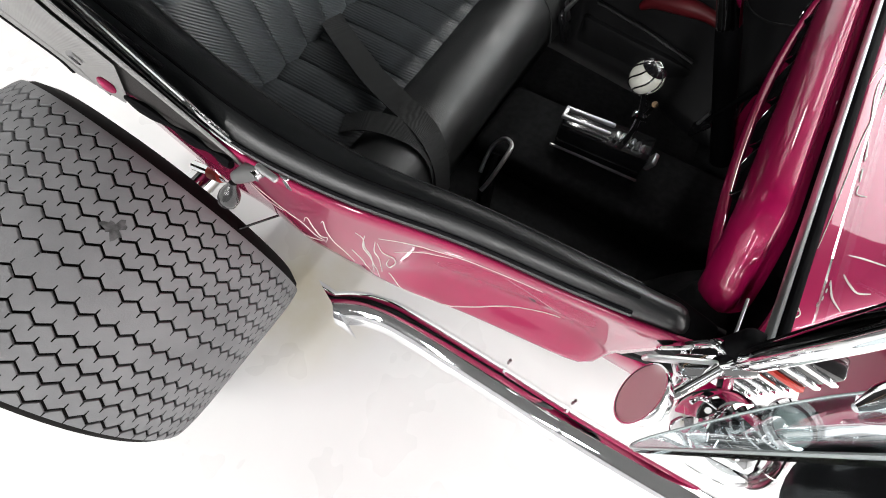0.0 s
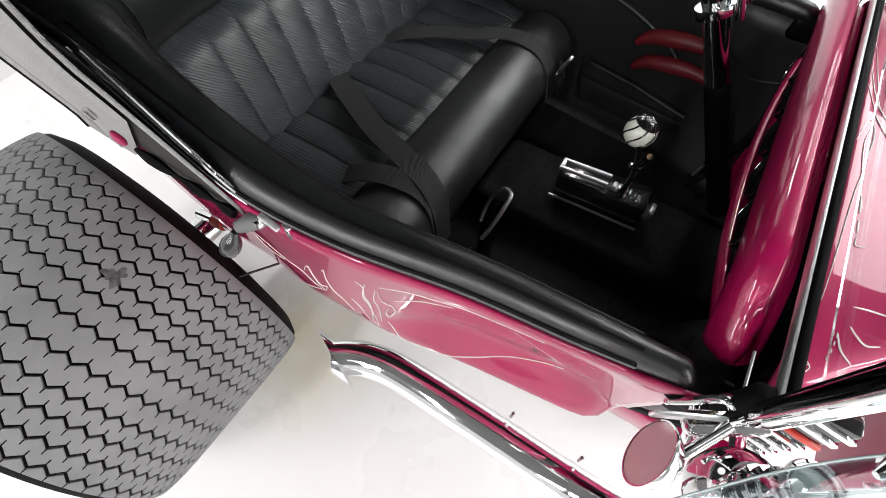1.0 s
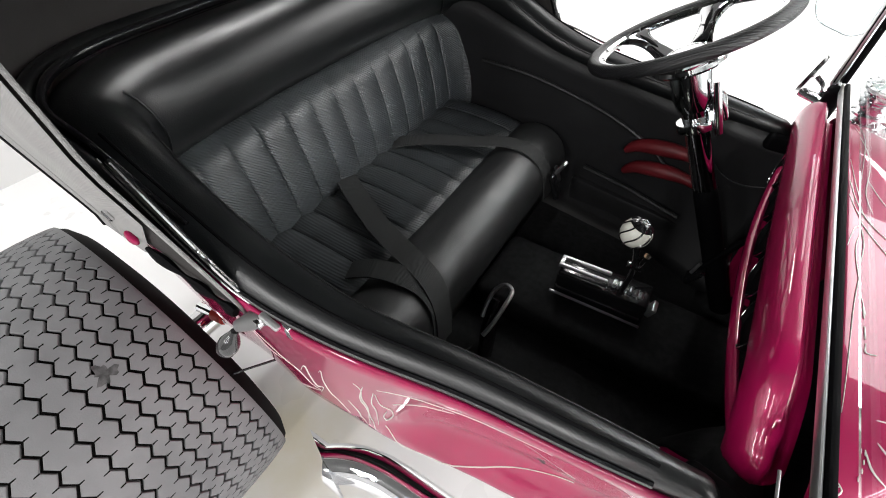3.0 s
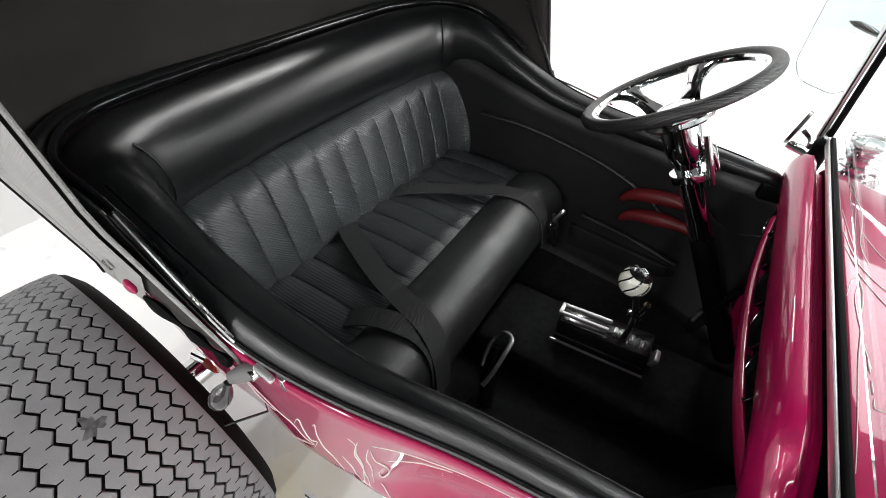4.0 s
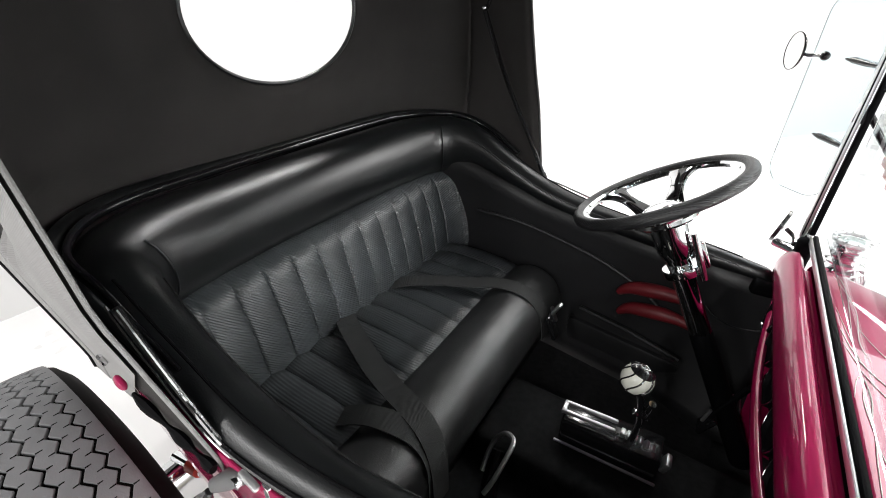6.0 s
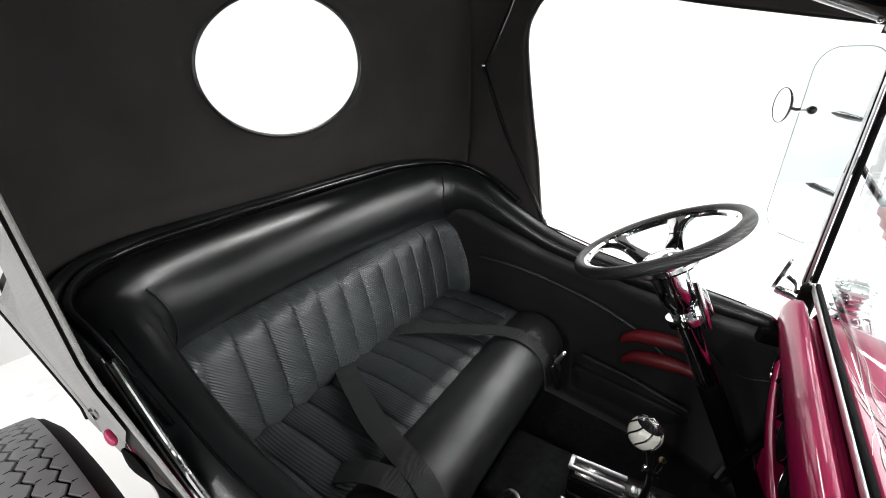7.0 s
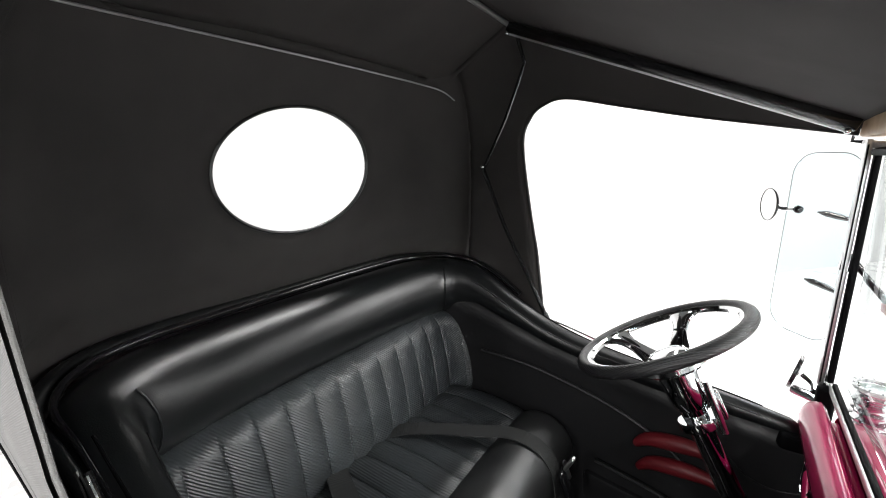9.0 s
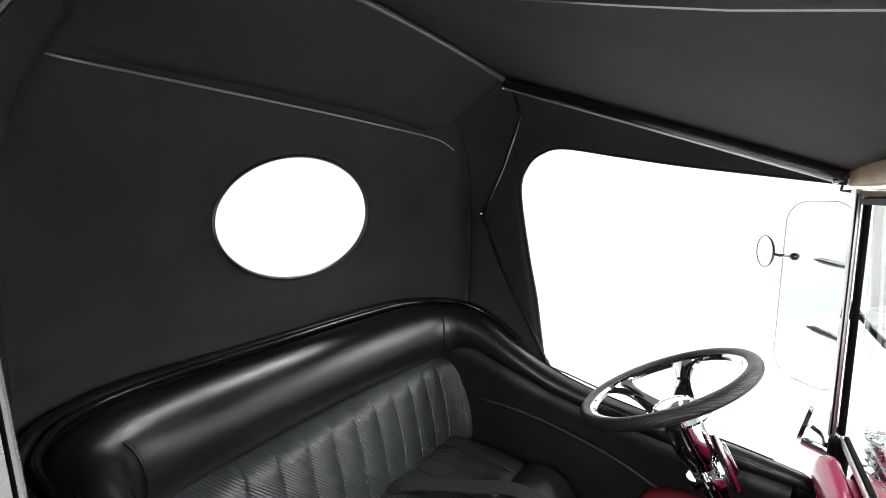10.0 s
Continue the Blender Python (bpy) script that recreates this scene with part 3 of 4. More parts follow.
# Hand lever beside the seat.
pts = spline([(-0.243, -0.135, 0.565), (-0.247, -0.105, 0.585), (-0.243, -0.078, 0.61), (-0.222, -0.066, 0.636), (-0.198, -0.078, 0.640), (-0.196, -0.115, 0.63), (-0.203, -0.16, 0.60), (-0.213, -0.185, 0.575)], 30)
lever = part("hand_lever", Geo().tube([(-0.20, -0.19, 0.50), (-0.215, -0.15, 0.555), (-0.222, -0.10, 0.615)], [0.018, 0.020, 0.014], 12, flat=0.7), BLACK, car, "black hand lever with chrome loop")
part("loop", Geo().tube(pts, 0.0055, 8), SATIN, lever)
part("lever_rod", Geo().tube([(-0.213, -0.232, 0.60), (-0.234, -0.300, 0.60)], 0.0026, 6), CHROME, lever)

# ---- shifter ----
shift = part("shifter_box", Geo().box(0.215, 0.075, 0.075, 0.008, pose(-0.022, 0.062, 0.622, 0, -2, 3)), BLACK, car, "black floor shifter box with chrome gate")
g = Geo().box(0.222, 0.005, 0.006, 0.001, pose(-0.022, 0.016, 0.598, 0, 0, 3))
part("base_trim", g, SATIN, shift)
g = Geo()
for yo in (-0.014, 0.014):
    g.box(0.115, 0.009, 0.010, 0.003, pose(-0.072, 0.056 + yo, 0.672, 0, -2, 3))
g.box(0.010, 0.037, 0.010, 0.003, pose(-0.129, 0.053, 0.670, 0, -2, 3))
part("gate", g, SATIN, shift, "bright metal slotted gate")
g = Geo()
for k in range(7):
    g.box(0.009, 0.020, 0.012, 0.002, pose(0.0 + 0.0125 * k, 0.052 + 0.001 * k, 0.672 - 0.0015 * k * k * 0.3, 0, 8 * k, 3))
part("detents", g, STEEL, shift)
part("end_cap", Geo().box(0.012, 0.034, 0.030, 0.003, pose(0.094, 0.050, 0.645, 0, 20, 3)), SATIN, shift)
KN = Vector((-0.006, -0.012, 0.893))
part("stick", Geo().tube(spline([(0.018, 0.045, 0.66), (0.022, 0.035, 0.74), (0.012, 0.010, 0.82), tuple(KN)], 16), 0.007, 10), BLACK, shift)
part("trigger", Geo().tube(spline([(0.035, 0.030, 0.765), (0.028, 0.020, 0.790), (0.032, 0.008, 0.83)], 12), [0.004] * 6 + [0.007] * 6, 10), CHROME, shift)
part("collar", Geo().box(0.030, 0.014, 0.012, 0.003, pose(0.018, 0.024, 0.775, 0, 20, 20)), CHROME, shift)
km = axis(KN, (0.25, 0.15, 1.0))
knob = part("knob", Geo().ball(0.0295, 24, km), IVORY, shift, "ivory shift knob with black web lines")
for k in range(8):
    a = 2 * math.pi * k / 8
    g = Geo().tube([km @ Vector((0.0298 * math.sin(b) * math.cos(a + 0.3 * math.sin(2 * b)), 0.0298 * math.sin(b) * math.sin(a + 0.3 * math.sin(2 * b)), 0.0298 * math.cos(b))) for b in (radians(25 + 11 * q) for q in range(13))], 0.0017, 6)
    part("web_line", g, BLACK, knob)
g = Geo()
g.turned([(0.0302 * math.sin(radians(q)), 0.0302 * math.cos(radians(q))) for q in (50, 42, 34, 26, 18, 10, 3)], 24, km, caps=False)
part("cap", g, BLACK, knob)
g = Geo().tube([km @ Vector((0.0304 * math.sin(0.28) * math.cos(a), 0.0304 * math.sin(0.28) * math.sin(a), 0.0304 * math.cos(0.28))) for a in (math.pi / 2 * k for k in range(4))], 0.0014, 6, True)
part("emblem", g, SATIN, knob)

# ---- steering ----
WT = radians(28.6)
WC = Vector((-0.082, 0.262, 1.150))
wm = axis(WC, (-math.sin(WT), 0, math.cos(WT)), (0, 1, 0))
R = 0.164
wheel = part("steering_wheel", Geo().tube([wm @ Vector((R * math.cos(a), R * math.sin(a), 0)) for a in (2 * math.pi * k / 72 for k in range(72))], 0.0128, 14, True), GRIP, car, "black wrapped steering wheel rim with chrome spokes")
g = Geo()
g.grid([[wm @ Vector((q * math.cos(a), q * math.sin(a), hh)) for q, hh in ((R - 0.020, -0.006), (R - 0.021, 0.002), (R - 0.017, 0.006), (R - 0.010, 0.006), (R - 0.010, -0.008))] for a in (2 * math.pi * k / 72 for k in range(72))], True, True)
part("inner_ring", g, CHROME, wheel)
for a0 in (radians(-10), radians(52), radians(201)):
    c, sn = math.cos(a0), math.sin(a0)

    def arm(rr, q, h):
        return wm @ Vector((rr * c - q * sn, rr * sn + q * c, h))

    rows = []
    for i in range(19):
        t = i / 18
        rr = 0.050 + (R - 0.062) * t
        w = 0.0125 + 0.012 * (1 - t) ** 3 + 0.034 * t ** 5
        dip = -0.050 * (1 - t) ** 1.3
        rows.append([arm(rr, q, dip + h) for q, h in ((-w, 0.0), (-w * 0.7, 0.004), (w * 0.7, 0.004), (w, 0.0), (w, -0.006), (-w, -0.006))])
    spoke = part("spoke", Geo().grid(rows, False, True), CHROME, wheel)
    slot = []
    for i in range(9):
        t = 0.30 + 0.48 * i / 8
        rr, w, dip = 0.050 + (R - 0.062) * t, 0.0042 * math.sin(math.pi * (i + 0.6) / 9.2), -0.050 * (1 - t) ** 1.3
        slot.append([arm(rr, q, dip + 0.0045) for q in (-w, 0.0, w)])
    part("slot", Geo().grid(slot), GUM, spoke, "dark slot in the spoke", solid=0.0008)
part("hub", Geo().turned([(0.060, -0.066), (0.066, -0.060), (0.066, -0.052), (0.058, -0.046), (0.040, -0.042), (0.036, -0.034), (0.020, -0.028), (0.001, -0.026)], 32, wm), CHROME, wheel)
cm = axis(WC, (math.sin(WT), 0, -math.cos(WT)), (0, 1, 0))
column = part("steering_column", Geo().turned([(0.026, 0.10), (0.026, 0.17), (0.024, 0.175), (0.024, 0.70)], 24, cm), CHROME, car, "chrome steering column")
part("bell", Geo().turned([(0.046, 0.060), (0.047, 0.066), (0.040, 0.070), (0.037, 0.10), (0.036, 0.130), (0.030, 0.15)], 28, cm), CHROME, column)
part("clamp_ring", Geo().turned([(0.027, 0.172), (0.037, 0.174), (0.038, 0.182), (0.038, 0.192), (0.028, 0.196)], 28, cm), CHROME, column)
g = Geo()
g.box(0.018, 0.024, 0.062, 0.006, cm @ pose(0.0, 0.044, 0.155))
g.tube([cm @ Vector((-0.012, 0.046, 0.100)), cm @ Vector((-0.016, 0.040, 0.205))], 0.0075, 12)
part("column_bracket", g, CHROME, column)
# Black sleeve put over the chrome for the shade low on the column.
part("column_shade", Geo().tube([cm @ Vector((0, 0, 0.335)), cm @ Vector((0, 0, 0.35)), cm @ Vector((0, 0, 0.72))], [0.0238, 0.0248, 0.0248], 20), GUM, column)
pts = spline([(0.045, 0.385, 0.868), (0.071, 0.40, 0.843), (0.113, 0.40, 0.809), (0.159, 0.40, 0.799), (0.207, 0.40, 0.811)], 24)
part("cable", Geo().tube(pts, 0.0026, 6), GRIP, car, "thin black cable under the dashboard")
for k, (zz, xx) in enumerate(((0.80, -0.125), (0.735, -0.112))):
    pts = spline([(xx, 0.43, zz - 0.025), (xx + 0.03, 0.425, zz + 0.004), (xx + 0.09, 0.415, zz + 0.022), (xx + 0.14, 0.408, zz + 0.028), (xx + 0.195, 0.402, zz + 0.024)], 30)
    part("kick_pad", Geo().tube(pts, [0.006 + 0.014 * math.sin(math.pi * min(0.8, (i + 2) / 32)) for i in range(30)], 12), MAROON, car, "dark red curved padded kick panel")
for (px, py, pz, w) in ((0.150, 0.235, 0.648, 0.03), (0.19, 0.30, 0.66, 0.045)):
    pd = part("pedal", Geo().box(0.012, w * 1.6, 0.06, 0.005, pose(px + 0.01, py, pz - 0.02, 0, 25, 0)), BLACK, car, "black pedal with chrome edge")
    part("pedal_arm", Geo().tube([(px + 0.01, py, pz), (px + 0.05, py, pz + 0.12)], 0.006, 8), GUM, pd)
    part("pedal_edge", Geo().tube([(px - 0.002, py - 0.012, pz - 0.012), (px + 0.006, py - 0.008, pz + 0.026)], 0.0040, 8), SATIN, pd)

# ---- windscreen ----
XS, ZB, ZT, YW = 0.216, 1.045, 1.538, 0.478
ws = part("windscreen_frame", Geo().box(0.016, 2 * YW + 0.02, 0.016, 0.003, pose(XS, 0, ZT)), CHROME, car, "chrome windscreen frame with black rubber seal")
for s in (-1, 1):
    part("post", Geo().box(0.011, 0.018, ZT - ZB + 0.02, 0.003, pose(XS - 0.008, s * (YW + 0.003), (ZT + ZB) / 2, 0, -0.7)), SATIN if s > 0 else CHROME, ws)
    # Thin black strip along the inner face of the post.
    part("post_dark_line", Geo().box(0.0022, 0.004, ZT - ZB, 0.0005, pose(XS - 0.0105, s * (YW - 0.0075), (ZT + ZB) / 2, 0, -0.7)), GUM, ws)
    part("post_foot", Geo().tube([(XS + 0.010, s * (YW - 0.012), 1.00), (XS - 0.002, s * (YW + 0.008), ZB + 0.015), (XS - 0.004, s * (YW + 0.012), ZB + 0.12), (XS - 0.009, s * (YW + 0.012), ZT)], 0.0085, 12), CHROME, ws)
    part("post_seal", Geo().box(0.011, 0.016, ZT - ZB - 0.01, 0.003, pose(XS + 0.0045, s * (YW - 0.010), (ZT + ZB) / 2, 0, -0.7)), GUM, ws)
    part("side_stanchion", Geo().box(0.034, 0.026, 0.09, 0.010, pose(XS + 0.004, s * (YW - 0.022), 1.0), 4), GUM, ws)
part("lower_rail", Geo().box(0.0052, 2 * YW - 0.02, 0.014, 0.003, pose(XS + 0.0075, 0, ZB - 0.003)), SATIN, ws)
part("lower_seal", Geo().box(0.0085, 2 * YW - 0.03, 0.020, 0.003, pose(XS + 0.0150, 0, ZB - 0.002)), GUM, ws)
part("upper_seal", Geo().box(0.016, 2 * YW - 0.03, 0.012, 0.003, pose(XS - 0.002, 0, ZT - 0.014)), GUM, ws)
pane = part("windscreen_pane", Geo().box(0.004, 2 * YW - 0.035, ZT - ZB - 0.02, 0, pose(XS + 0.0195, 0, (ZB + ZT) / 2 + 0.008, 0, -2.2)), GLASS, ws, "clear greenish windscreen glass", smooth=False)
pane.visible_shadow = False

for s in (-1, 1):
    wing_m = axis((0.1665, s * 0.578, 1.315), (0.70, s * 0.70, 0.0), (-0.71, s * 0.71, 0))
    up = wing_m.to_3x3() @ Vector((0, 1, 0))
    flip = 1 if up.z > 0 else -1
    wing = part("wind_wing", Geo().plate([(x + 0.012 * y * flip, y * flip) for x, y in rounded(0.150, 0.415, 0.05, 8)][::flip], 0.003, wing_m), WING, car, "clear side wind wing pane with rounded corners")
    wing.visible_shadow = False
    loop = [wing_m @ Vector((x + 0.012 * y * flip, y * flip, 0.0)) for x, y in rounded(0.151, 0.416, 0.05, 8)]
    part("pane_edge", Geo().tube(loop, 0.0010, 6, True), EDGE, wing, "dark polished glass edge")
    for zc in (1.392, 1.238):
        # Far clamps are coloured black for the dark reflections on their chrome.
        part("wing_clamp", Geo().tube([(0.163, s * 0.578, zc + 0.002), (0.176, s * 0.566, zc + 0.001), (0.196, s * 0.544, zc - 0.002), (0.212, s * 0.505, zc - 0.003)], [0.002, 0.0085, 0.0085, 0.005], 12, flat=0.75), BLACK if s > 0 else CHROME, wing, "polished teardrop wing clamp")
    mx, my, mz = (0.079, 0.652, 1.398) if s > 0 else (0.180, -0.630, 1.255)
    fm = axis((mx, my, mz), (0.93, 0.37, 0.02) if s > 0 else (-0.55, -0.25, 0.79))
    mk = part("wing_mirror", Geo().turned([(0.001, 0.012), (0.024, 0.010), (0.037, 0.004), (0.0395, 0.0), (0.0385, -0.002)], 32, fm, caps=False), BLACK, wing, "round mirror with black back on a chrome stalk")
    part("mirror_face", Geo().turned([(0.0385, -0.002), (0.0005, -0.0025)], 32, fm, caps=False), MIRROR, mk)
    part("mirror_rim", Geo().tube([fm @ Vector((0.039 * math.cos(a), 0.039 * math.sin(a), -0.002)) for a in (2 * math.pi * k / 40 for k in range(40))], 0.0012, 6, True), BLACK, mk)
    end = (0.131, 0.602, mz - 0.003) if s > 0 else (0.196, -0.556, 1.262)
    part("stalk", Geo().tube([(mx + 0.009, my - s * 0.004, mz - (0.0 if s > 0 else 0.010)), ((mx + end[0]) / 2, (my + end[1]) / 2, mz - 0.006), end], 0.0048, 10), CHROME, mk)
    part("stalk_knob", Geo().ball(0.0095, 14, pose(*end)), BLACK, mk)

# Brace rod with a red ribbed boot, at the driver's post.
br = part("brace_rod", Geo().tube([(0.224, 0.482, 1.306), (0.262, 0.486, 1.262), (0.31, 0.49, 1.205)], 0.0065, 10), BLACK, car, "dark windscreen brace rod with red ribbed boot")
part("boot", Geo().tube([(0.288 + 0.006 * k, 0.487, 1.235 - 0.0115 * k) for k in range(9)], [0.012, 0.017, 0.013, 0.018, 0.013, 0.018, 0.013, 0.018, 0.012], 14), RED, br)
part("rod_clamp", Geo().tube([(0.212, 0.486, 1.29), (0.214, 0.486, 1.325)], 0.014, 12), CHROME, br)

# Small round mirrors at the cowl corners.
for s, (mx, my, mz) in ((-1, (0.153, -0.551, 1.000)), (1, (0.176, 0.538, 1.028))):
    fm = axis((mx, my, mz), (-0.967, 0.045, 0.251) if s < 0 else (-0.956, 0.215, 0.198))
    dp = 1.0 if s < 0 else 0.25
    fm = fm @ Matrix.Scale(0.88, 4) if s < 0 else fm
    cmr = part("cowl_mirror", Geo().turned([(0.001, -0.030 * dp), (0.012, -0.029 * dp), (0.024, -0.022 * dp), (0.034, -0.012 * dp), (0.039, -0.004), (0.041, 0.0), (0.041, 0.004), (0.039, 0.004)], 32, fm, caps=False), CHROME if s < 0 else BLACK, car, "small round mirror beside the cowl")
    part("mirror_face", Geo().turned([(0.039, 0.003), (0.0005, 0.0025)], 32, fm, caps=False), ROSE if s < 0 else MIRROR, cmr)
    part("mirror_arm", Geo().tube(spline([(mx + 0.012, my - s * 0.004, mz - 0.002), (mx + 0.03, my - s * 0.02, mz - 0.012), (0.206, s * 0.488, 1.012)], 10), 0.0065, 10), CHROME, cmr)
    if s < 0:
        part("mirror_bar", Geo().box(0.074, 0.006, 0.016, 0.003, pose(0.1715, -0.4995, 1.004, 0, 0, 27)), SATIN, cmr, "flat bright bracket bar")
    part("mirror_clamp", Geo().box(0.085, 0.024, 0.018, 0.006, pose(0.206, s * 0.484, 1.000, 0, 0, s * -32)), CHROME, cmr)

# Door-line hinge, pin and the finned engine parts beside the cowl.
hinge = part("cowl_hinge", Geo().box(0.012, 0.060, 0.020, 0.004, pose(0.206, -0.470, 0.925, 20, -30, 0)), CHROME, car, "chrome bracket at the foot of the windscreen")
part("hinge_blade", Geo().tube(spline([(0.180, -0.452, 0.900), (0.190, -0.458, 0.955), (0.198, -0.462, 1.005), (0.212, -0.466, 1.0)], 16), [0.003] + [0.0075] * 14 + [0.004], 10, flat=0.6), CHROME, hinge)
part("hinge_pin", Geo().tube([(0.214, -0.392, 1.000), (0.214, -0.439, 1.000)], 0.0017, 8), SATIN, hinge)
fin = part("finned_cover", Geo().box(0.05, 0.035, 0.20, 0.006, pose(0.372, -0.350, 0.80)), BLACK, car, "black and bright finned engine cover with red cap")
for k in range(7):
    part("fin", Geo().box(0.054, 0.010, 0.010, 0.002, pose(0.372, -0.368, 0.712 + 0.029 * k, 0, 12, 0)), CHROME if k != 4 else RED, fin)

# Cowl lamps: ribbed chimney over a round lamp body.
for s in (-1, 1):
    lx, ly = (0.272, -0.514) if s < 0 else (0.315, 0.535)
    lamp = part("cowl_lamp", Geo().turned([(0.020, -0.055), (0.040, -0.050), (0.047, -0.03), (0.047, 0.01), (0.040, 0.022), (0.030, 0.03)], 28, pose(lx, ly, 0.925)), CHROME, car, "chrome lantern style cowl lamp with ribbed chimney")
    prof, sc = [], 0.64 if s < 0 else 1.0
    for k in range(4):
        z0 = 0.030 + 0.017 * k
        prof += [(0.026 * sc, z0), ((0.042 - 0.003 * k) * sc, z0 + 0.005), ((0.042 - 0.003 * k) * sc, z0 + 0.009), (0.026 * sc, z0 + 0.013)]
    part("chimney", Geo().turned(prof + [(0.036 * sc, 0.098), (0.037 * sc, 0.104), (0.035 * sc, 0.108), (0.030 * sc, 0.106)], 28, pose(lx, ly, 0.925)), CHROME, lamp)
    part("top_lens", Geo().turned([(0.033 * sc, 0.1045), (0.024 * sc, 0.107), (0.010 * sc, 0.109), (0.001, 0.1095)], 28, pose(lx, ly, 0.925)), FROST, lamp, "pale green frosted glass lens")
    part("lens_bezel", Geo().tube([(lx + 0.0375 * sc * math.cos(a), ly + 0.0375 * sc * math.sin(a), 1.0325) for a in (2 * math.pi * k / 40 for k in range(40))], 0.0052 * sc, 10, True), SATIN, lamp, "bright notched lens bezel")
    for k in range(12):
        a = 2 * math.pi * k / 12
        part("bezel_notch", Geo().box(0.005 * sc, 0.0025 * sc, 0.002, 0.0004, pose(lx + 0.0385 * sc * math.cos(a), ly + 0.0385 * sc * math.sin(a), 1.0325 + 0.0048 * sc, 0, 0, math.degrees(a))), GUM, lamp)
    part("front_lens", Geo().turned([(0.040, 0.0), (0.042, 0.010), (0.036, 0.018), (0.020, 0.024), (0.001, 0.026)], 28, axis((lx + 0.035, ly, 0.92), (1, 0, 0), (0, 1, 0))), LENS, lamp)
    part("side_lens", Geo().turned([(0.034, 0.0), (0.036, 0.008), (0.028, 0.014), (0.001, 0.018)], 28, axis((lx, ly + s * 0.036, 0.92), (0, s, 0), (1, 0, 0))), LENS, lamp)
    part("lamp_bracket", Geo().tube([(lx, ly - s * 0.03, 0.90), (lx, s * 0.40, 0.88)], 0.009, 10), CHROME, lamp)

# ---- folding top ----
def roof_z(x):
    return curve1([(-0.90, 1.66), (-0.80, 1.722), (-0.565, 1.872), (0.20, 1.580)], x)


def rear_x(z):
    return curve1([(0.9, -1.03), (1.10, -0.985), (1.24, -0.905), (1.32, -0.876), (1.5, -0.856), (1.62, -0.832), (1.73, -0.797)], z)


def side_y(x, z, side=1):
    """Half width of the canvas; behind its hem the near quarter draws in above the skirt."""
    t = max(0.0, min(1.0, (roof_z(x) - z) / 0.42))
    y = 0.492 + 0.100 * (1 - (1 - t) ** 3)
    if side < 0:
        y -= 0.30 * max(0.0, -0.605 - x) * max(0.0, min(1.0, (z - 1.215) / 0.04))
    return y - 0.042 * max(0.0, min(1.0, (1.22 - z) / 0.25))


def curtain(u, z):
    """A point of the rear curtain, u metres along its width; it turns forward round the corners."""
    a = radians(90) * max(0.0, min(1.0, (abs(u) - 0.36) / 0.28))
    xb, ye = rear_x(z), side_y(-0.737, z, u)
    y = abs(u) if a == 0 else 0.36 + (ye - 0.36) * math.sin(a)
    zz = min(z, 1.722 + 0.020 * (1 - min(1.0, y / 0.492) ** 2) + 0.05 * (1 - math.cos(a)))
    return (xb + (-0.735 - xb) * (1 - math.cos(a)), math.copysign(y, u), zz)


g = Geo()
rows = []
for q in range(25):
    t = (q / 24) ** 0.8
    row = []
    for k in range(200):
        a = 2 * math.pi * k / 200
        c, s = math.cos(a), math.sin(a)
        ext = min(0.64 / max(abs(c), 1e-6), (0.38 if s > 0 else 0.56) / max(abs(s), 1e-6))
        ro = 1 / math.sqrt((c / 0.217) ** 2 + (s / 0.146) ** 2)
        r = ro + (ext - ro) * t
        row.append(curtain(r * c, 1.470 + r * s))
    rows.append(row)
g.grid(rows, False, True)
top = part("canvas_rear", g, FABRIC, car, "black canvas rear curtain with oval window", solid=0.004)
wl = [(rear_x(z), y, z) for y, z in ((0.2185 * math.cos(a), 1.470 + 0.1475 * math.sin(a)) for a in (2 * math.pi * k / 80 for k in range(80)))]
part("window_binding", Geo().tube(wl, 0.0045, 8, True), VINYL, top, "thin black binding round the oval window")
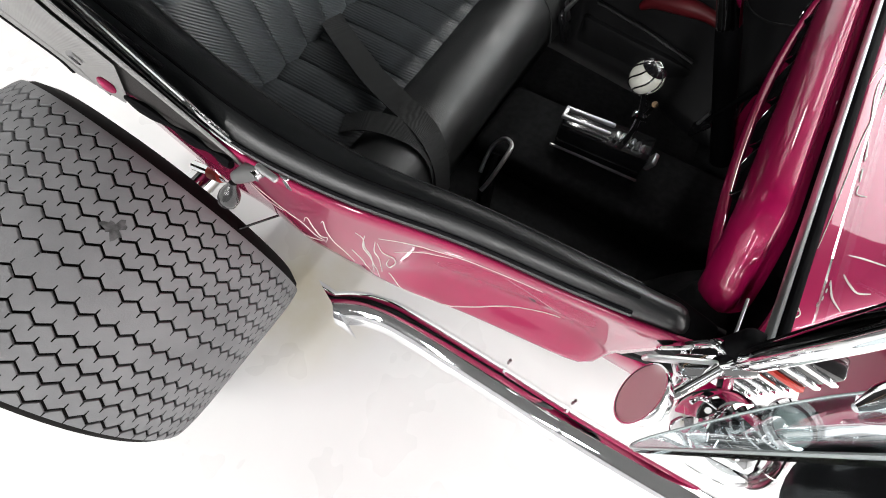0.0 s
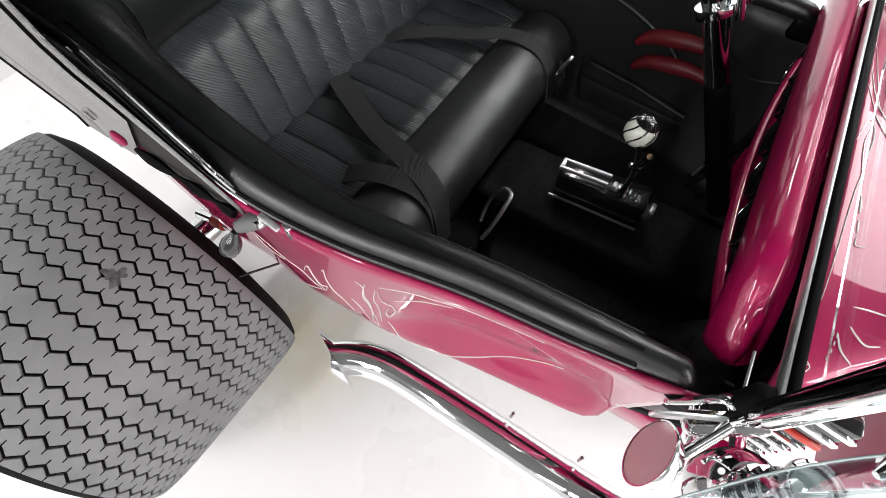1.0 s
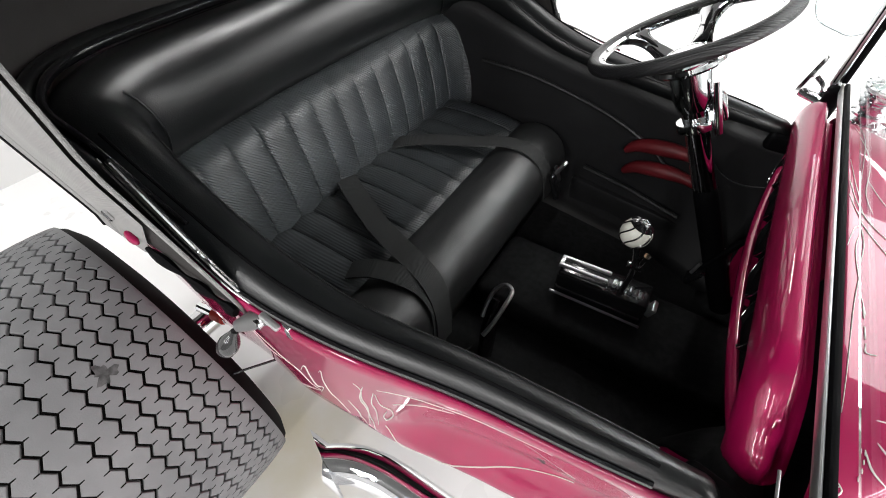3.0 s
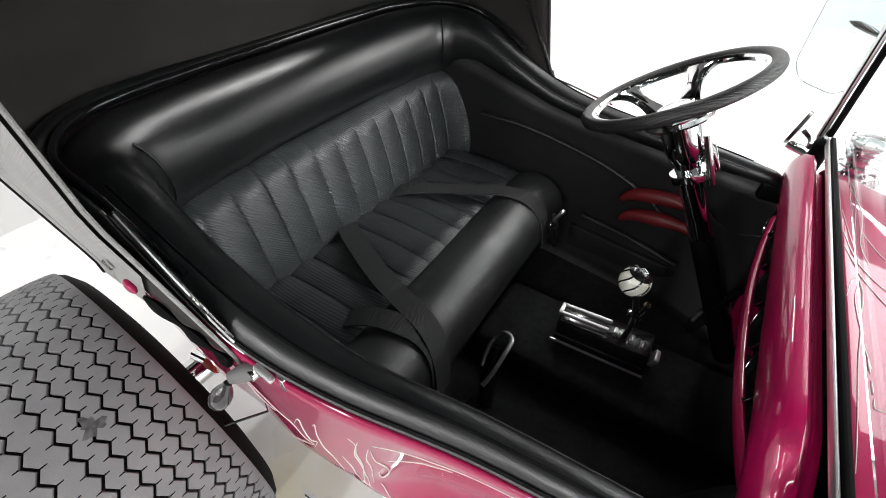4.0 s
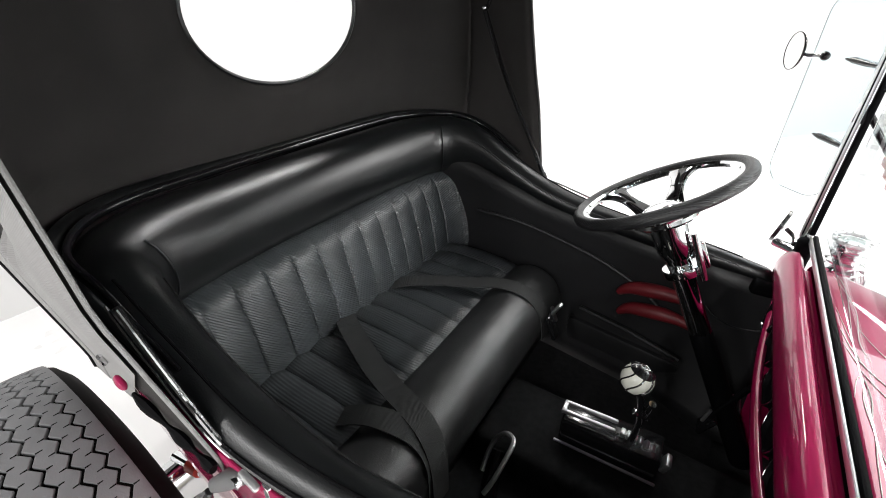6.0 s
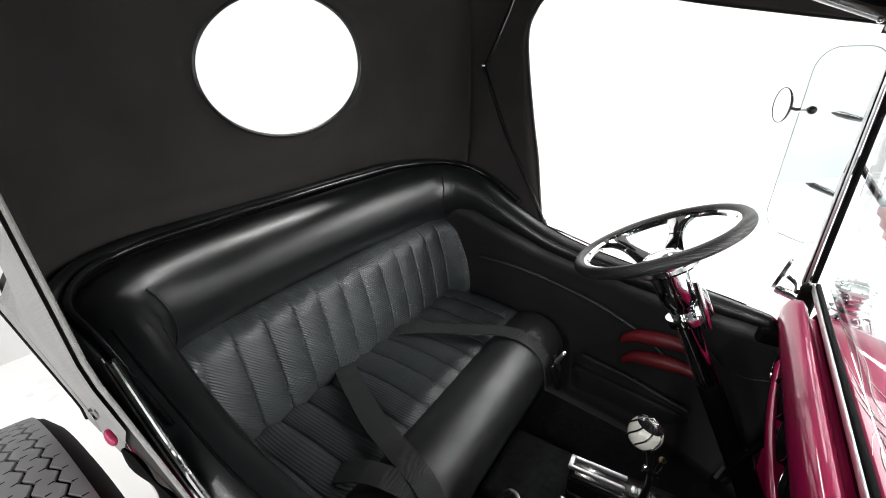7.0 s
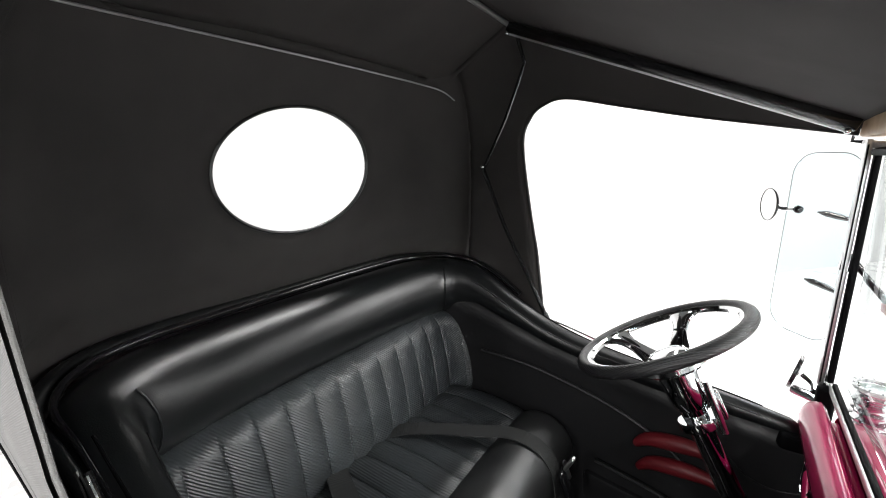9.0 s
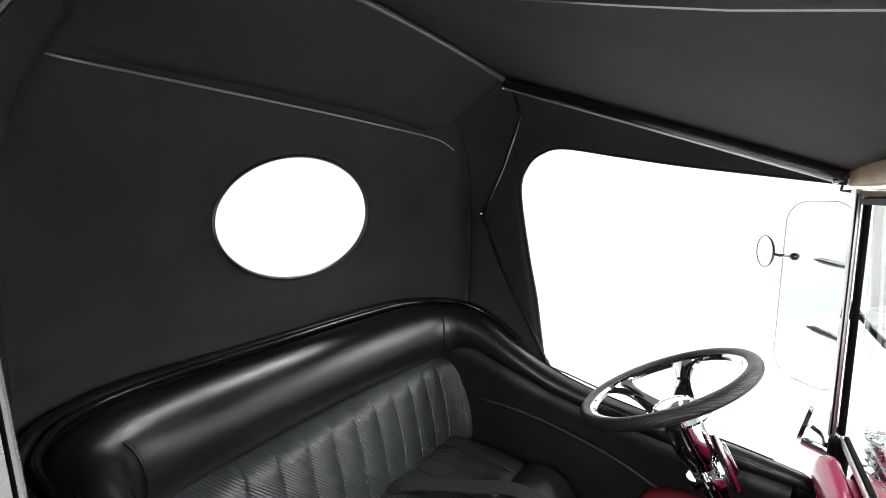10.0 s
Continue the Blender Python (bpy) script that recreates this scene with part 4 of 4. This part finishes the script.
for s in (-1, 1):
    opening = spline([(-0.415, 0.975), (-0.428, 1.03), (-0.466, 1.19), (-0.504, 1.352), (-0.536, 1.541), (-0.513, 1.616), (-0.470, 1.650), (-0.403, 1.662), (-0.26, 1.635), (-0.116, 1.607), (0.03, 1.583), (0.186, 1.558)], 67)
    opening = [(0.009 + (x - 0.009) * 1.033, 1.529 + (z - 1.529) * 1.033 - (curve1([(-0.10, 0.0), (0.0, 0.011), (0.2, 0.016)], x) if s < 0 else 0)) for x, z in opening]
    if s < 0:
        opening = [(x + (curve1([(0.97, 0.006), (1.05, 0.020), (1.19, 0.036), (1.28, 0.030), (1.36, 0.020), (1.45, 0.008), (1.58, -0.012), (1.64, 0.0)], z) if x < -0.3 else 0.0), z + curve1([(1.60, 0.0), (1.66, 0.014)], z)) for x, z in opening]
    outer = [(-0.42 - 0.318 * k / 14, 0.955 - 0.02 * k / 14) for k in range(14)] + [(-0.738, 0.935 + (1.757 - 0.935) * k / 22) for k in range(22)] + \
            [(-0.738 + 0.173 * k / 8, roof_z(-0.738 + 0.173 * k / 8)) for k in range(8)] + [(-0.565 + 0.755 * k / 22, roof_z(-0.565 + 0.755 * k / 22)) for k in range(23)]
    rows = []
    for t in (0, 0.12, 0.25, 0.33, 0.4, 0.48, 0.55, 0.62, 0.7, 0.78, 0.85, 0.92, 1.0):
        rows.append([(ox + (qx - ox) * t, s * side_y(ox + (qx - ox) * t, oz + (qz - oz) * t, s), oz + (qz - oz) * t) for (ox, oz), (qx, qz) in zip(opening, outer)])
    side = part("canvas_side", Geo().grid(rows), FABRIC, car, "black canvas side quarter with rounded opening", solid=0.004)
    # Skin over the canvas whose grey carries the light on that face.
    part("lit_outer_canvas", Geo().grid([[(x, y + s * 0.007, z) for x, y, z in row[11:52]] for row in rows[::-1]]), LIT_CANVAS, side, "outer face of the canvas, colour lightened for strong light")
    strip = [(-0.425, 0.968), (-0.47, 0.975), (-0.53, 0.985), (-0.60, 1.0)]
    part("bottom_strap", Geo().tube([(x, s * (side_y(x, z) + 0.011), z) for x, z in spline(strip, 20)], [0.0055 + 0.0025 * math.sin(0.9 * k) for k in range(20)], 8, flat=1.5), GUM, side, "wavy black bottom strap of the top")
    hem = [(x, s * (side_y(x, z) + 0.001), z) for x, z in opening]
    if s > 0:
        part("hem", Geo().tube(hem, 0.0042, 8), VINYL, side)
    else:
        turn = next(k for k, p in enumerate(hem) if p[2] > 1.50)
        part("hem", Geo().tube(hem[:turn], 0.0025, 8), LIT_CANVAS, side)
        part("hem", Geo().tube(hem[turn - 1:], 0.0035, 8), VINYL, side)
        edge = [(0.945 + 0.265 * k / 12, -0.785 - 0.055 * k / 12) for k in range(13)]
        part("skirt", Geo().grid([[(-0.733 + (xe + 0.733) * q / 4, s * (side_y(-0.737, z) + 0.0075), z + 0.02 * (1 - q / 4) * (z - 0.945) / 0.265) for q in range(5)] for z, xe in edge]), LIT_CANVAS, side, "skirt of the canvas, colour lightened for strong light", solid=0.003)
        part("binding", Geo().tube([(xe, s * (side_y(-0.737, z) + 0.008), z) for z, xe in edge], 0.0040, 8, flat=1.6), GUM, side, "black binding on the edge of the skirt")
rows = []
for i in range(45):
    x = -0.80 + 1.0 * i / 44
    ys = [-0.499] + [-0.494 + 0.988 * j / 24 for j in range(25)] + [0.499]
    rows.append([(x, y, roof_z(x) + 0.018 * (1 - (y / 0.492) ** 2) - (0.014 if abs(y) > 0.495 else 0)) for y in ys])
part("canvas_roof", Geo().grid(rows), FABRIC, car, "black canvas roof", sharp=12, solid=0.004)


def bow(x, z, r, name, mat):
    pts = [(x, y, z + 0.016 * (1 - (y / 0.49) ** 2)) for y in (-0.488 + 0.976 * k / 30 for k in range(31))]
    return part(name, Geo().tube(pts, r, 10), mat, car, "dark tubular bow of the folding top")


BOWM = material("bow_enamel", (0.10, 0.10, 0.10), 0.30)
# Rear bow colour, lightened to carry the highlight along the dark tube.
RAILM = material("bow_highlight", (0.26, 0.26, 0.26), 0.30, 0.6)
bow(-0.565, 1.856, 0.0065, "main_bow", BOWM)
pts = spline([(-0.742, -0.497, 1.707), (-0.756, -0.483, 1.711), (-0.774, -0.450, 1.714), (-0.784, -0.40, 1.716), (-0.790, -0.20, 1.717), (-0.790, 0.0, 1.716), (-0.790, 0.20, 1.713), (-0.787, 0.38, 1.708), (-0.768, 0.455, 1.697), (-0.745, 0.490, 1.672)], 61)
part("rear_bow", Geo().tube([(x + 0.004, y, z - 0.002) for x, y, z in pts], 0.0023, 8), RAILM, car, "thin rear bow of the folding top, lightened for its highlight")
for s in (-1, 1):
    d = Vector((0.75, 0, 1.573 - 1.850))
    rm = axis((-0.565, s * 0.478, 1.850), d, (0, 1, 0))
    rail = part("top_rail", Geo().box(0.018, 0.026, d.length, 0.004, rm @ pose(0, 0, d.length / 2)), BLACK, car, "black side rail of the folding top")
    part("rail_edge", Geo().box(0.005, 0.005, d.length - 0.01, 0.001, rm @ pose(s * 0.0105, -0.0145, d.length / 2)), SATIN, rail)
    for e in (0.006, d.length - 0.012):
        part("bolt", Geo().ball(0.006, 10, rm @ pose(-s * 0.006, -0.015, e)), CHROME, rail)
    low = [(x, s * y, z) for x, y, z in ((-0.398, 0.530, 0.962), (-0.431, 0.545, 1.023), (-0.512, 0.556, 1.156), (-0.593, 0.562, 1.289), (-0.678, 0.562, 1.471))]
    st = part("top_iron", Geo().tube(spline(low, 30)[:30 if s > 0 else 17], 0.0065 if s > 0 else 0.0045, 8), BLACK, car, "black folding iron of the canvas top")
    if s > 0:
        part("upper_iron", Geo().tube([(x, s * (side_y(x, z) - 0.012), z) for x, z in ((-0.678, 1.471), (-0.605, 1.62), (-0.535, 1.765), (-0.55, 1.845))], 0.0055, 8), BLACK, st)
    if s > 0:
        part("iron_bolt", Geo().ball(0.007, 10, pose(-0.678, s * 0.560, 1.471)), CHROME, st)
    # Thin chrome tubes stand in for the bright highlight along the iron.
    part("iron_highlight", Geo().tube([(x + 0.007, y + s * 0.003, z) for x, y, z in spline(low, 30)[1:17 if s < 0 else 9]], 0.0026, 6), CHROME, st)
    if s < 0:
        part("iron_highlight", Geo().tube([(x - 0.004, y + s * 0.008, z + 0.004) for x, y, z in spline(low, 30)[1:17]], 0.0018, 6), CHROME, st)
    # Ball added for the bit of painted body that shows below the canvas.
    part("tail_body_bit", Geo().ball(0.009, 16, pose(-0.618, s * 0.570, 1.016, 0, 40, 0) @ Matrix.Diagonal((1.5, 0.7, 0.8, 1))), PAINT, st, "small magenta ball standing for the body tail")
    part("snap", Geo().tube([(-0.612, s * 0.576, 1.062), (-0.600, s * 0.580, 1.085)], 0.0035, 8), CHROME, st)
    pv = part("top_pivot", Geo().turned([(0.016, 0.0), (0.016, 0.014), (0.010, 0.018), (0.010, 0.03), (0.001, 0.032)], 20, axis((-0.392, s * 0.528, 0.962), (0, s, 0))), CHROME, car, "chrome pivot bracket with black ball lever")
    part("pivot_bracket", Geo().box(0.045, 0.018, 0.030, 0.004, pose(-0.365, s * 0.533, 0.955)), CHROME, pv)
    part("pivot_lever", Geo().tube([(-0.385, s * 0.540, 0.962), (-0.402, s * 0.556, 0.962), (-0.416, s * 0.572, 0.956)], [0.009, 0.014, 0.009], 12), KNUCKLE, pv)
    part("pivot_tee", Geo().box(0.034, 0.010, 0.010, 0.003, pose(-0.372, s * 0.546, 0.972, 0, 20, 0)), SATIN, pv)
    part("lever_ball", Geo().turned([(0.0005, -0.034), (0.009, -0.032), (0.0165, -0.024), (0.0195, -0.012), (0.0185, 0.0), (0.0145, 0.012), (0.009, 0.022), (0.007, 0.030)], 24, axis((-0.418, s * 0.590, 0.938), (0.25, -s * 0.45, 0.75)) @ Matrix.Scale(0.78, 4)), BLACK, pv, "satin black pear-shaped lever knob")
    part("pivot_rod", Geo().tube([(-0.535, s * 0.480, 0.61), (-0.596, s * 0.566, 0.61), (-0.63, s * 0.615, 0.61)], 0.003, 6), BLACK, pv)
hd = part("header_bar", Geo().box(0.04, 1.02, 0.038, 0.005, pose(0.212, 0, 1.572)), WOOD, car, "bare light wooden header bar above the windscreen")
for s in (-1, 1):
    part("header_latch", Geo().tube([(0.188, s * 0.515, 1.570), (0.186, s * 0.516, 1.545), (0.20, s * 0.505, 1.543)], 0.0045, 8), CHROME, hd)

# Glossy piping behind the bolster, and the black welt that closes the tub against the canvas.
for nm, out, up, thick, mat, text in (("piping", 0.56, 1.0, 0.085, PIPING, "glossy black piping behind the bolster"), ("rear_welt", 0.90, 0.93, 0.17, VINYL, "padded black welt under the rear curtain")):
    pts, rad = [], []
    for i in range(40, 122):
        r = pad_rows[i]
        o = outward(pad_rows, i)
        if o.dot(Vector((r[0] + 0.3, r[1], 0))) < 0:
            o = -o
        pts.append(Vector(r[:3]) + r[3] * out * o + Vector((0, 0, r[4] * up)))
        rad.append(thick * r[3])
    part(nm, Geo().tube(pts, rad, 12), mat, car, text)

# ---- running gear ----
def tyre(side):
    s = side
    rng = random.Random(5)
    xc, rt, y0, y1 = -0.945, 0.412, 0.580, 1.052
    m = Matrix(((1, 0, 0, xc), (0, 0, s, 0), (0, 1, 0, rt), (0, 0, 0, 1)))
    prof = [(0.20, y0 + 0.03), (0.215, y0 + 0.005), (0.26, y0 - 0.022), (0.31, y0 - 0.030), (0.36, y0 - 0.022), (0.39, y0 - 0.006), (0.3985, y0 + 0.008), (0.402, y0 + 0.03), (0.4035, (y0 + y1) / 2),
            (0.402, y1 - 0.03), (0.396, y1 - 0.006), (0.385, y1 + 0.010), (0.35, y1 + 0.022), (0.30, y1 + 0.024), (0.25, y1 + 0.015), (0.21, y1 - 0.01), (0.20, y1 - 0.03)]
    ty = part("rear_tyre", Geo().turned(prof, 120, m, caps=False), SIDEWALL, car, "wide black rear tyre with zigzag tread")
    part("wheel_rim", Geo().turned([(0.205, y0 + 0.03), (0.20, y0 + 0.06), (0.17, y0 + 0.12), (0.05, y0 + 0.16), (0.05, y0 + 0.2), (0.19, y0 + 0.22), (0.20, y1 - 0.05), (0.205, y1 - 0.03)], 48, m), CHROME, ty)
    per, n = 69, 69 * 2
    cuts = [0.584, 0.614, 0.651, 0.689, 0.727, 0.765, 0.813, 0.868, 0.915, 0.953, 0.991, 1.029, 1.050]
    ribs = len(cuts) - 1

    def crown(y):
        u = abs(2 * (y - (y0 + y1) / 2) / (y1 - y0))
        return 0.4125 - 0.0105 * u ** 6

    turn0 = radians(63.9)

    for q in range(ribs):
        a, b = cuts[q] + 0.0030, cuts[q + 1] - 0.0030
        rows = []
        for k in range(n):
            an = turn0 - 2 * math.pi * (k // 2 + 0.49 * (k % 2)) / per
            z = 0.0062 if k % 2 else -0.0062
            ya = a + (z if q > 0 else 0.0)
            yb = b + (z if q < ribs - 1 else 0.0)
            ra, rb = crown(ya), crown(yb)
            col = [(0.400, ya), (ra - 0.0012, ya), (ra, ya + 0.0012), ((ra + rb) / 2 + 0.0002, (ya + yb) / 2), (rb, yb - 0.0012), (rb - 0.0012, yb), (0.400, yb)]
            rows.append([m @ Vector((r * math.cos(an), r * math.sin(an), y)) for r, y in col])
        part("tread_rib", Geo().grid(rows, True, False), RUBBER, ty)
    # Sipes and shoulder notches as flat quads, the cuts' shade in their colour.
    g = Geo()
    for q in range(1, ribs):
        for k in range(n):
            d = 1 if k % 2 else -1
            an = turn0 - 2 * math.pi * (k // 2 + 0.49 * (k % 2)) / per
            ys = cuts[q] + d * 0.0088
            L, w = rng.uniform(0.0085, 0.0110), 0.0015
            if L > 0:
                pts = []
                for du, dv in ((0, -w), (L, -w * 0.6), (L, w * 0.6), (0, w)):
                    yy = ys + d * du
                    aa = an + dv / 0.412
                    rr = crown(yy) + 0.0005
                    pts.append(m @ Vector((rr * math.cos(aa), rr * math.sin(aa), yy)))
                base = len(g.v)
                g.v += [tuple(p) for p in pts]
                g.f.append((base, base + 1, base + 2, base + 3))
    for q, sgn in ((0, 1), (ribs, -1)):
        for k in range(n * 2):
            aa = 2 * math.pi * k / (n * 2)
            yy = cuts[q] - sgn * 0.001
            pts = [m @ Vector((rr * math.cos(aa + dv), rr * math.sin(aa + dv), yv)) for rr, yv, dv in ((crown(yy) - 0.004, yy, -0.002), (crown(yy) + 0.0003, yy + sgn * 0.008, -0.002), (crown(yy) + 0.0003, yy + sgn * 0.008, 0.002), (crown(yy) - 0.004, yy, 0.002))]
            base = len(g.v)
            g.v += [tuple(p) for p in pts]
            g.f.append((base, base + 1, base + 2, base + 3))
    sp = part("tread_cut_marks", g, CUT_SHADE, ty, smooth=False)
    sp["kind"] = "stuff"
    if s < 0:
        patch = Geo()
        a0, yc = math.atan2(0.338, 0.245), 0.722
        ring = []
        for k in range(22):
            an = 2 * math.pi * k / 22
            rad = 0.017 * (1 + 0.35 * math.sin(3 * an + 1) + 0.25 * math.sin(7 * an))
            ring.append(m @ Vector((0.4132 * math.cos(a0 + rad * math.cos(an) / 0.41), 0.4132 * math.sin(a0 + rad * math.cos(an) / 0.41), yc + rad * math.sin(an))))
        patch.v += [tuple(p) for p in ring]
        patch.f.append(tuple(range(22)))
        part("tread_scuff", patch, SCUFF, ty, "dark greasy scuff on the tread", smooth=False)
    return ty


for s in (-1, 1):
    tyre(s)
    part("frame_rail", Geo().box(1.75, 0.05, 0.10, 0.008, pose(-0.27, s * 0.30, 0.42)), PAINT, car, "magenta chassis rail")
part("rear_axle", Geo().tube([(-0.945, -0.62, 0.412), (-0.945, 0.62, 0.412)], 0.04, 16), CHROME, car, "chrome rear axle tube")
for s in (-1, 1):
    part("radius_rod", Geo().tube([(-0.86, s * 0.50, 0.56), (-0.62, s * 0.475, 0.60), (-0.47, s * 0.44, 0.55)], 0.013, 10), CHROME, car, "chrome radius rod")
    part("rod_bush", Geo().tube([(-0.80, s * 0.494, 0.571), (-0.765, s * 0.490, 0.577)], 0.018, 14), RED, bpy.data.objects["radius_rod"] if s < 0 else bpy.data.objects["radius_rod.001"], "red rubber bush")

# Side exhaust: turned-out tip, clamp, long pipe and the header pipes that feed it.
for s in (-1, 1):
    pipe = spline([(-0.425, s * 0.572, 0.295), (-0.385, s * 0.546, 0.298), (-0.33, s * 0.524, 0.30), (-0.24, s * 0.510, 0.30), (0.0, s * 0.506, 0.30), (0.30, s * 0.504, 0.30), (0.66, s * 0.49, 0.32)], 70)
    g = Geo().tube(pipe, 0.048, 26, caps=False)
    g.v = [(p[0] + (s * (p[1] - pipe[0][1]) / 0.048 * 0.085 if k < 26 else 0.0), p[1], p[2]) for k, p in enumerate(g.v)]
    ex = part("side_exhaust", g, CHROME, car, "polished chrome side exhaust pipe with slash-cut tip")
    part("pipe_bore", Geo().tube(pipe[1:5], 0.044, 18), BLACK, ex)
    for cx in (0.05, 0.23):
        part("exhaust_clamp", Geo().tube([(cx - 0.006, s * 0.506, 0.30), (cx + 0.006, s * 0.505, 0.30)], 0.0500, 26), CHROME, ex)
        part("clamp_screw", Geo().tube([(cx, s * 0.454, 0.335), (cx, s * 0.449, 0.36)], 0.004, 8), STEEL, ex)

# ---- pinstripes and painted highlight lines ----
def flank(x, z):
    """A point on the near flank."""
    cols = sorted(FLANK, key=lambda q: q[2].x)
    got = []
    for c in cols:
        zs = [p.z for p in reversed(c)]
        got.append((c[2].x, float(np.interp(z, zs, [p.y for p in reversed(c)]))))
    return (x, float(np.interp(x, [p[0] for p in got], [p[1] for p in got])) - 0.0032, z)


def cowl_point(x, y):
    w = curve1([(0.2, 0.447), (0.28, 0.436), (0.34, 0.402), (0.40, 0.362), (0.50, 0.325), (0.62, 0.30)], x)
    zc = curve1([(0.2, 1.035), (0.4, 1.022), (0.62, 1.0)], x)
    if y < 0:
        w -= curve1([(0.22, 0.0), (0.28, 0.025), (0.35, 0.05), (0.62, 0.05)], x)
    k = math.asin(min(1.0, abs(y) / w) ** (1 / 0.55))
    return (x, y, 0.938 + (zc - 0.938) * abs(math.cos(k)) ** 0.55 + 0.0032)


def stripe(points, place, width, parent):
    pts = [place(*p) for p in spline(points, 36)]
    taper = [0.62 * width * (0.35 + 0.65 * math.sin(math.pi * (i + 2) / 40)) for i in range(36)]
    return part("stripe_or_glint", Geo().tube(pts, taper, 6), STRIPE, parent, "thin white line, painted striping and highlights")


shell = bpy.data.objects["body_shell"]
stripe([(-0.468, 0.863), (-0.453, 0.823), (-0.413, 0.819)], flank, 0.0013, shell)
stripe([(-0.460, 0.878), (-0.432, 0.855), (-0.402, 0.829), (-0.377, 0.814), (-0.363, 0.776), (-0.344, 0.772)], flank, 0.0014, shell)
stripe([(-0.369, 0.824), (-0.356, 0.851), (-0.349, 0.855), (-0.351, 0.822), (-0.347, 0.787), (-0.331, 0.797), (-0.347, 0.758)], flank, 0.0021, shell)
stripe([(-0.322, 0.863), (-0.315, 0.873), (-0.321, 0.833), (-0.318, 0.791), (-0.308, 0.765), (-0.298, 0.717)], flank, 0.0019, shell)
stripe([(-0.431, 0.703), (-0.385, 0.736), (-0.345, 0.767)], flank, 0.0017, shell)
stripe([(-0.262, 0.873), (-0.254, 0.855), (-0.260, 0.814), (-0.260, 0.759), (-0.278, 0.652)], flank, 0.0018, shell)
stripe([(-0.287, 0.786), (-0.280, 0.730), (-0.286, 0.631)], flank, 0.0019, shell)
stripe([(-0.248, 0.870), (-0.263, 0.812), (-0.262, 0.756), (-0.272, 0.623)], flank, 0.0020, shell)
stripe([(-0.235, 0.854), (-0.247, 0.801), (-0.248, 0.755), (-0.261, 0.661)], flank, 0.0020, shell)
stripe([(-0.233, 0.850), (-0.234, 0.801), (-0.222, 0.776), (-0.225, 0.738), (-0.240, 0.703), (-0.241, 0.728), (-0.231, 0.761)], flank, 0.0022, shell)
# White highlight near the top of the flank, drawn as a line.
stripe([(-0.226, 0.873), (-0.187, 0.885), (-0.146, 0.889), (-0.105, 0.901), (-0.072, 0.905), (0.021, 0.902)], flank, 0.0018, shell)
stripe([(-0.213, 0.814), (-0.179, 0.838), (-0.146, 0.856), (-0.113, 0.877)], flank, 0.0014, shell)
# Highlight on the flank's crease, painted as a white line.
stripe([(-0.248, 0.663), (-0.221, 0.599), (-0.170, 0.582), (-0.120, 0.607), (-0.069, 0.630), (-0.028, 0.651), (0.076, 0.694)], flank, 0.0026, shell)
# Pinstripes; the three streaks from (0.284, -0.298) on paint tube-lamp reflections.
for pts, w in (([(0.272, 0.40), (0.276, 0.30), (0.270, 0.20), (0.262, 0.10)], 0.0012), ([(0.262, 0.35), (0.280, 0.22), (0.272, 0.11), (0.280, 0.06)], 0.0011),
               ([(0.247, 0.13), (0.262, 0.06), (0.300, 0.005), (0.370, -0.030)], 0.0014), ([(0.246, 0.09), (0.268, 0.02), (0.310, -0.045), (0.36, -0.075)], 0.0013),
               ([(0.246, -0.04), (0.254, 0.005), (0.264, 0.012), (0.268, -0.03), (0.261, -0.09), (0.254, -0.17), (0.250, -0.31)], 0.0014),
               ([(0.262, 0.0), (0.256, -0.04), (0.260, -0.10), (0.270, -0.16)], 0.0012), ([(0.275, 0.15), (0.300, 0.09), (0.345, 0.05)], 0.0012),
               ([(0.248, 0.20), (0.256, 0.12), (0.268, 0.05), (0.280, 0.03)], 0.0011),
               ([(0.284, -0.298), (0.301, -0.292), (0.330, -0.284)], 0.0018), ([(0.287, -0.321), (0.296, -0.327), (0.308, -0.330), (0.322, -0.322)], 0.0020),
               ([(0.277, -0.335), (0.286, -0.350), (0.302, -0.356)], 0.0018), ([(0.258, -0.379), (0.263, -0.384), (0.258, -0.392), (0.255, -0.387), (0.261, -0.381)], 0.0014),
               ([(0.247, -0.405), (0.258, -0.398)], 0.0012), ([(0.267, -0.146), (0.2685, -0.168)], 0.0016), ([(0.269, -0.180), (0.270, -0.200)], 0.0016),
               ([(0.2705, -0.206), (0.271, -0.219), (0.282, -0.216)], 0.0014)) + tuple(([(0.2735 + 0.004 * q, -0.336 - 0.009 * k), (0.274 + 0.004 * q, -0.341 - 0.009 * k)], 0.0013) for q in range(2) for k in range(4)):
    stripe(pts, cowl_point, w, cowl)
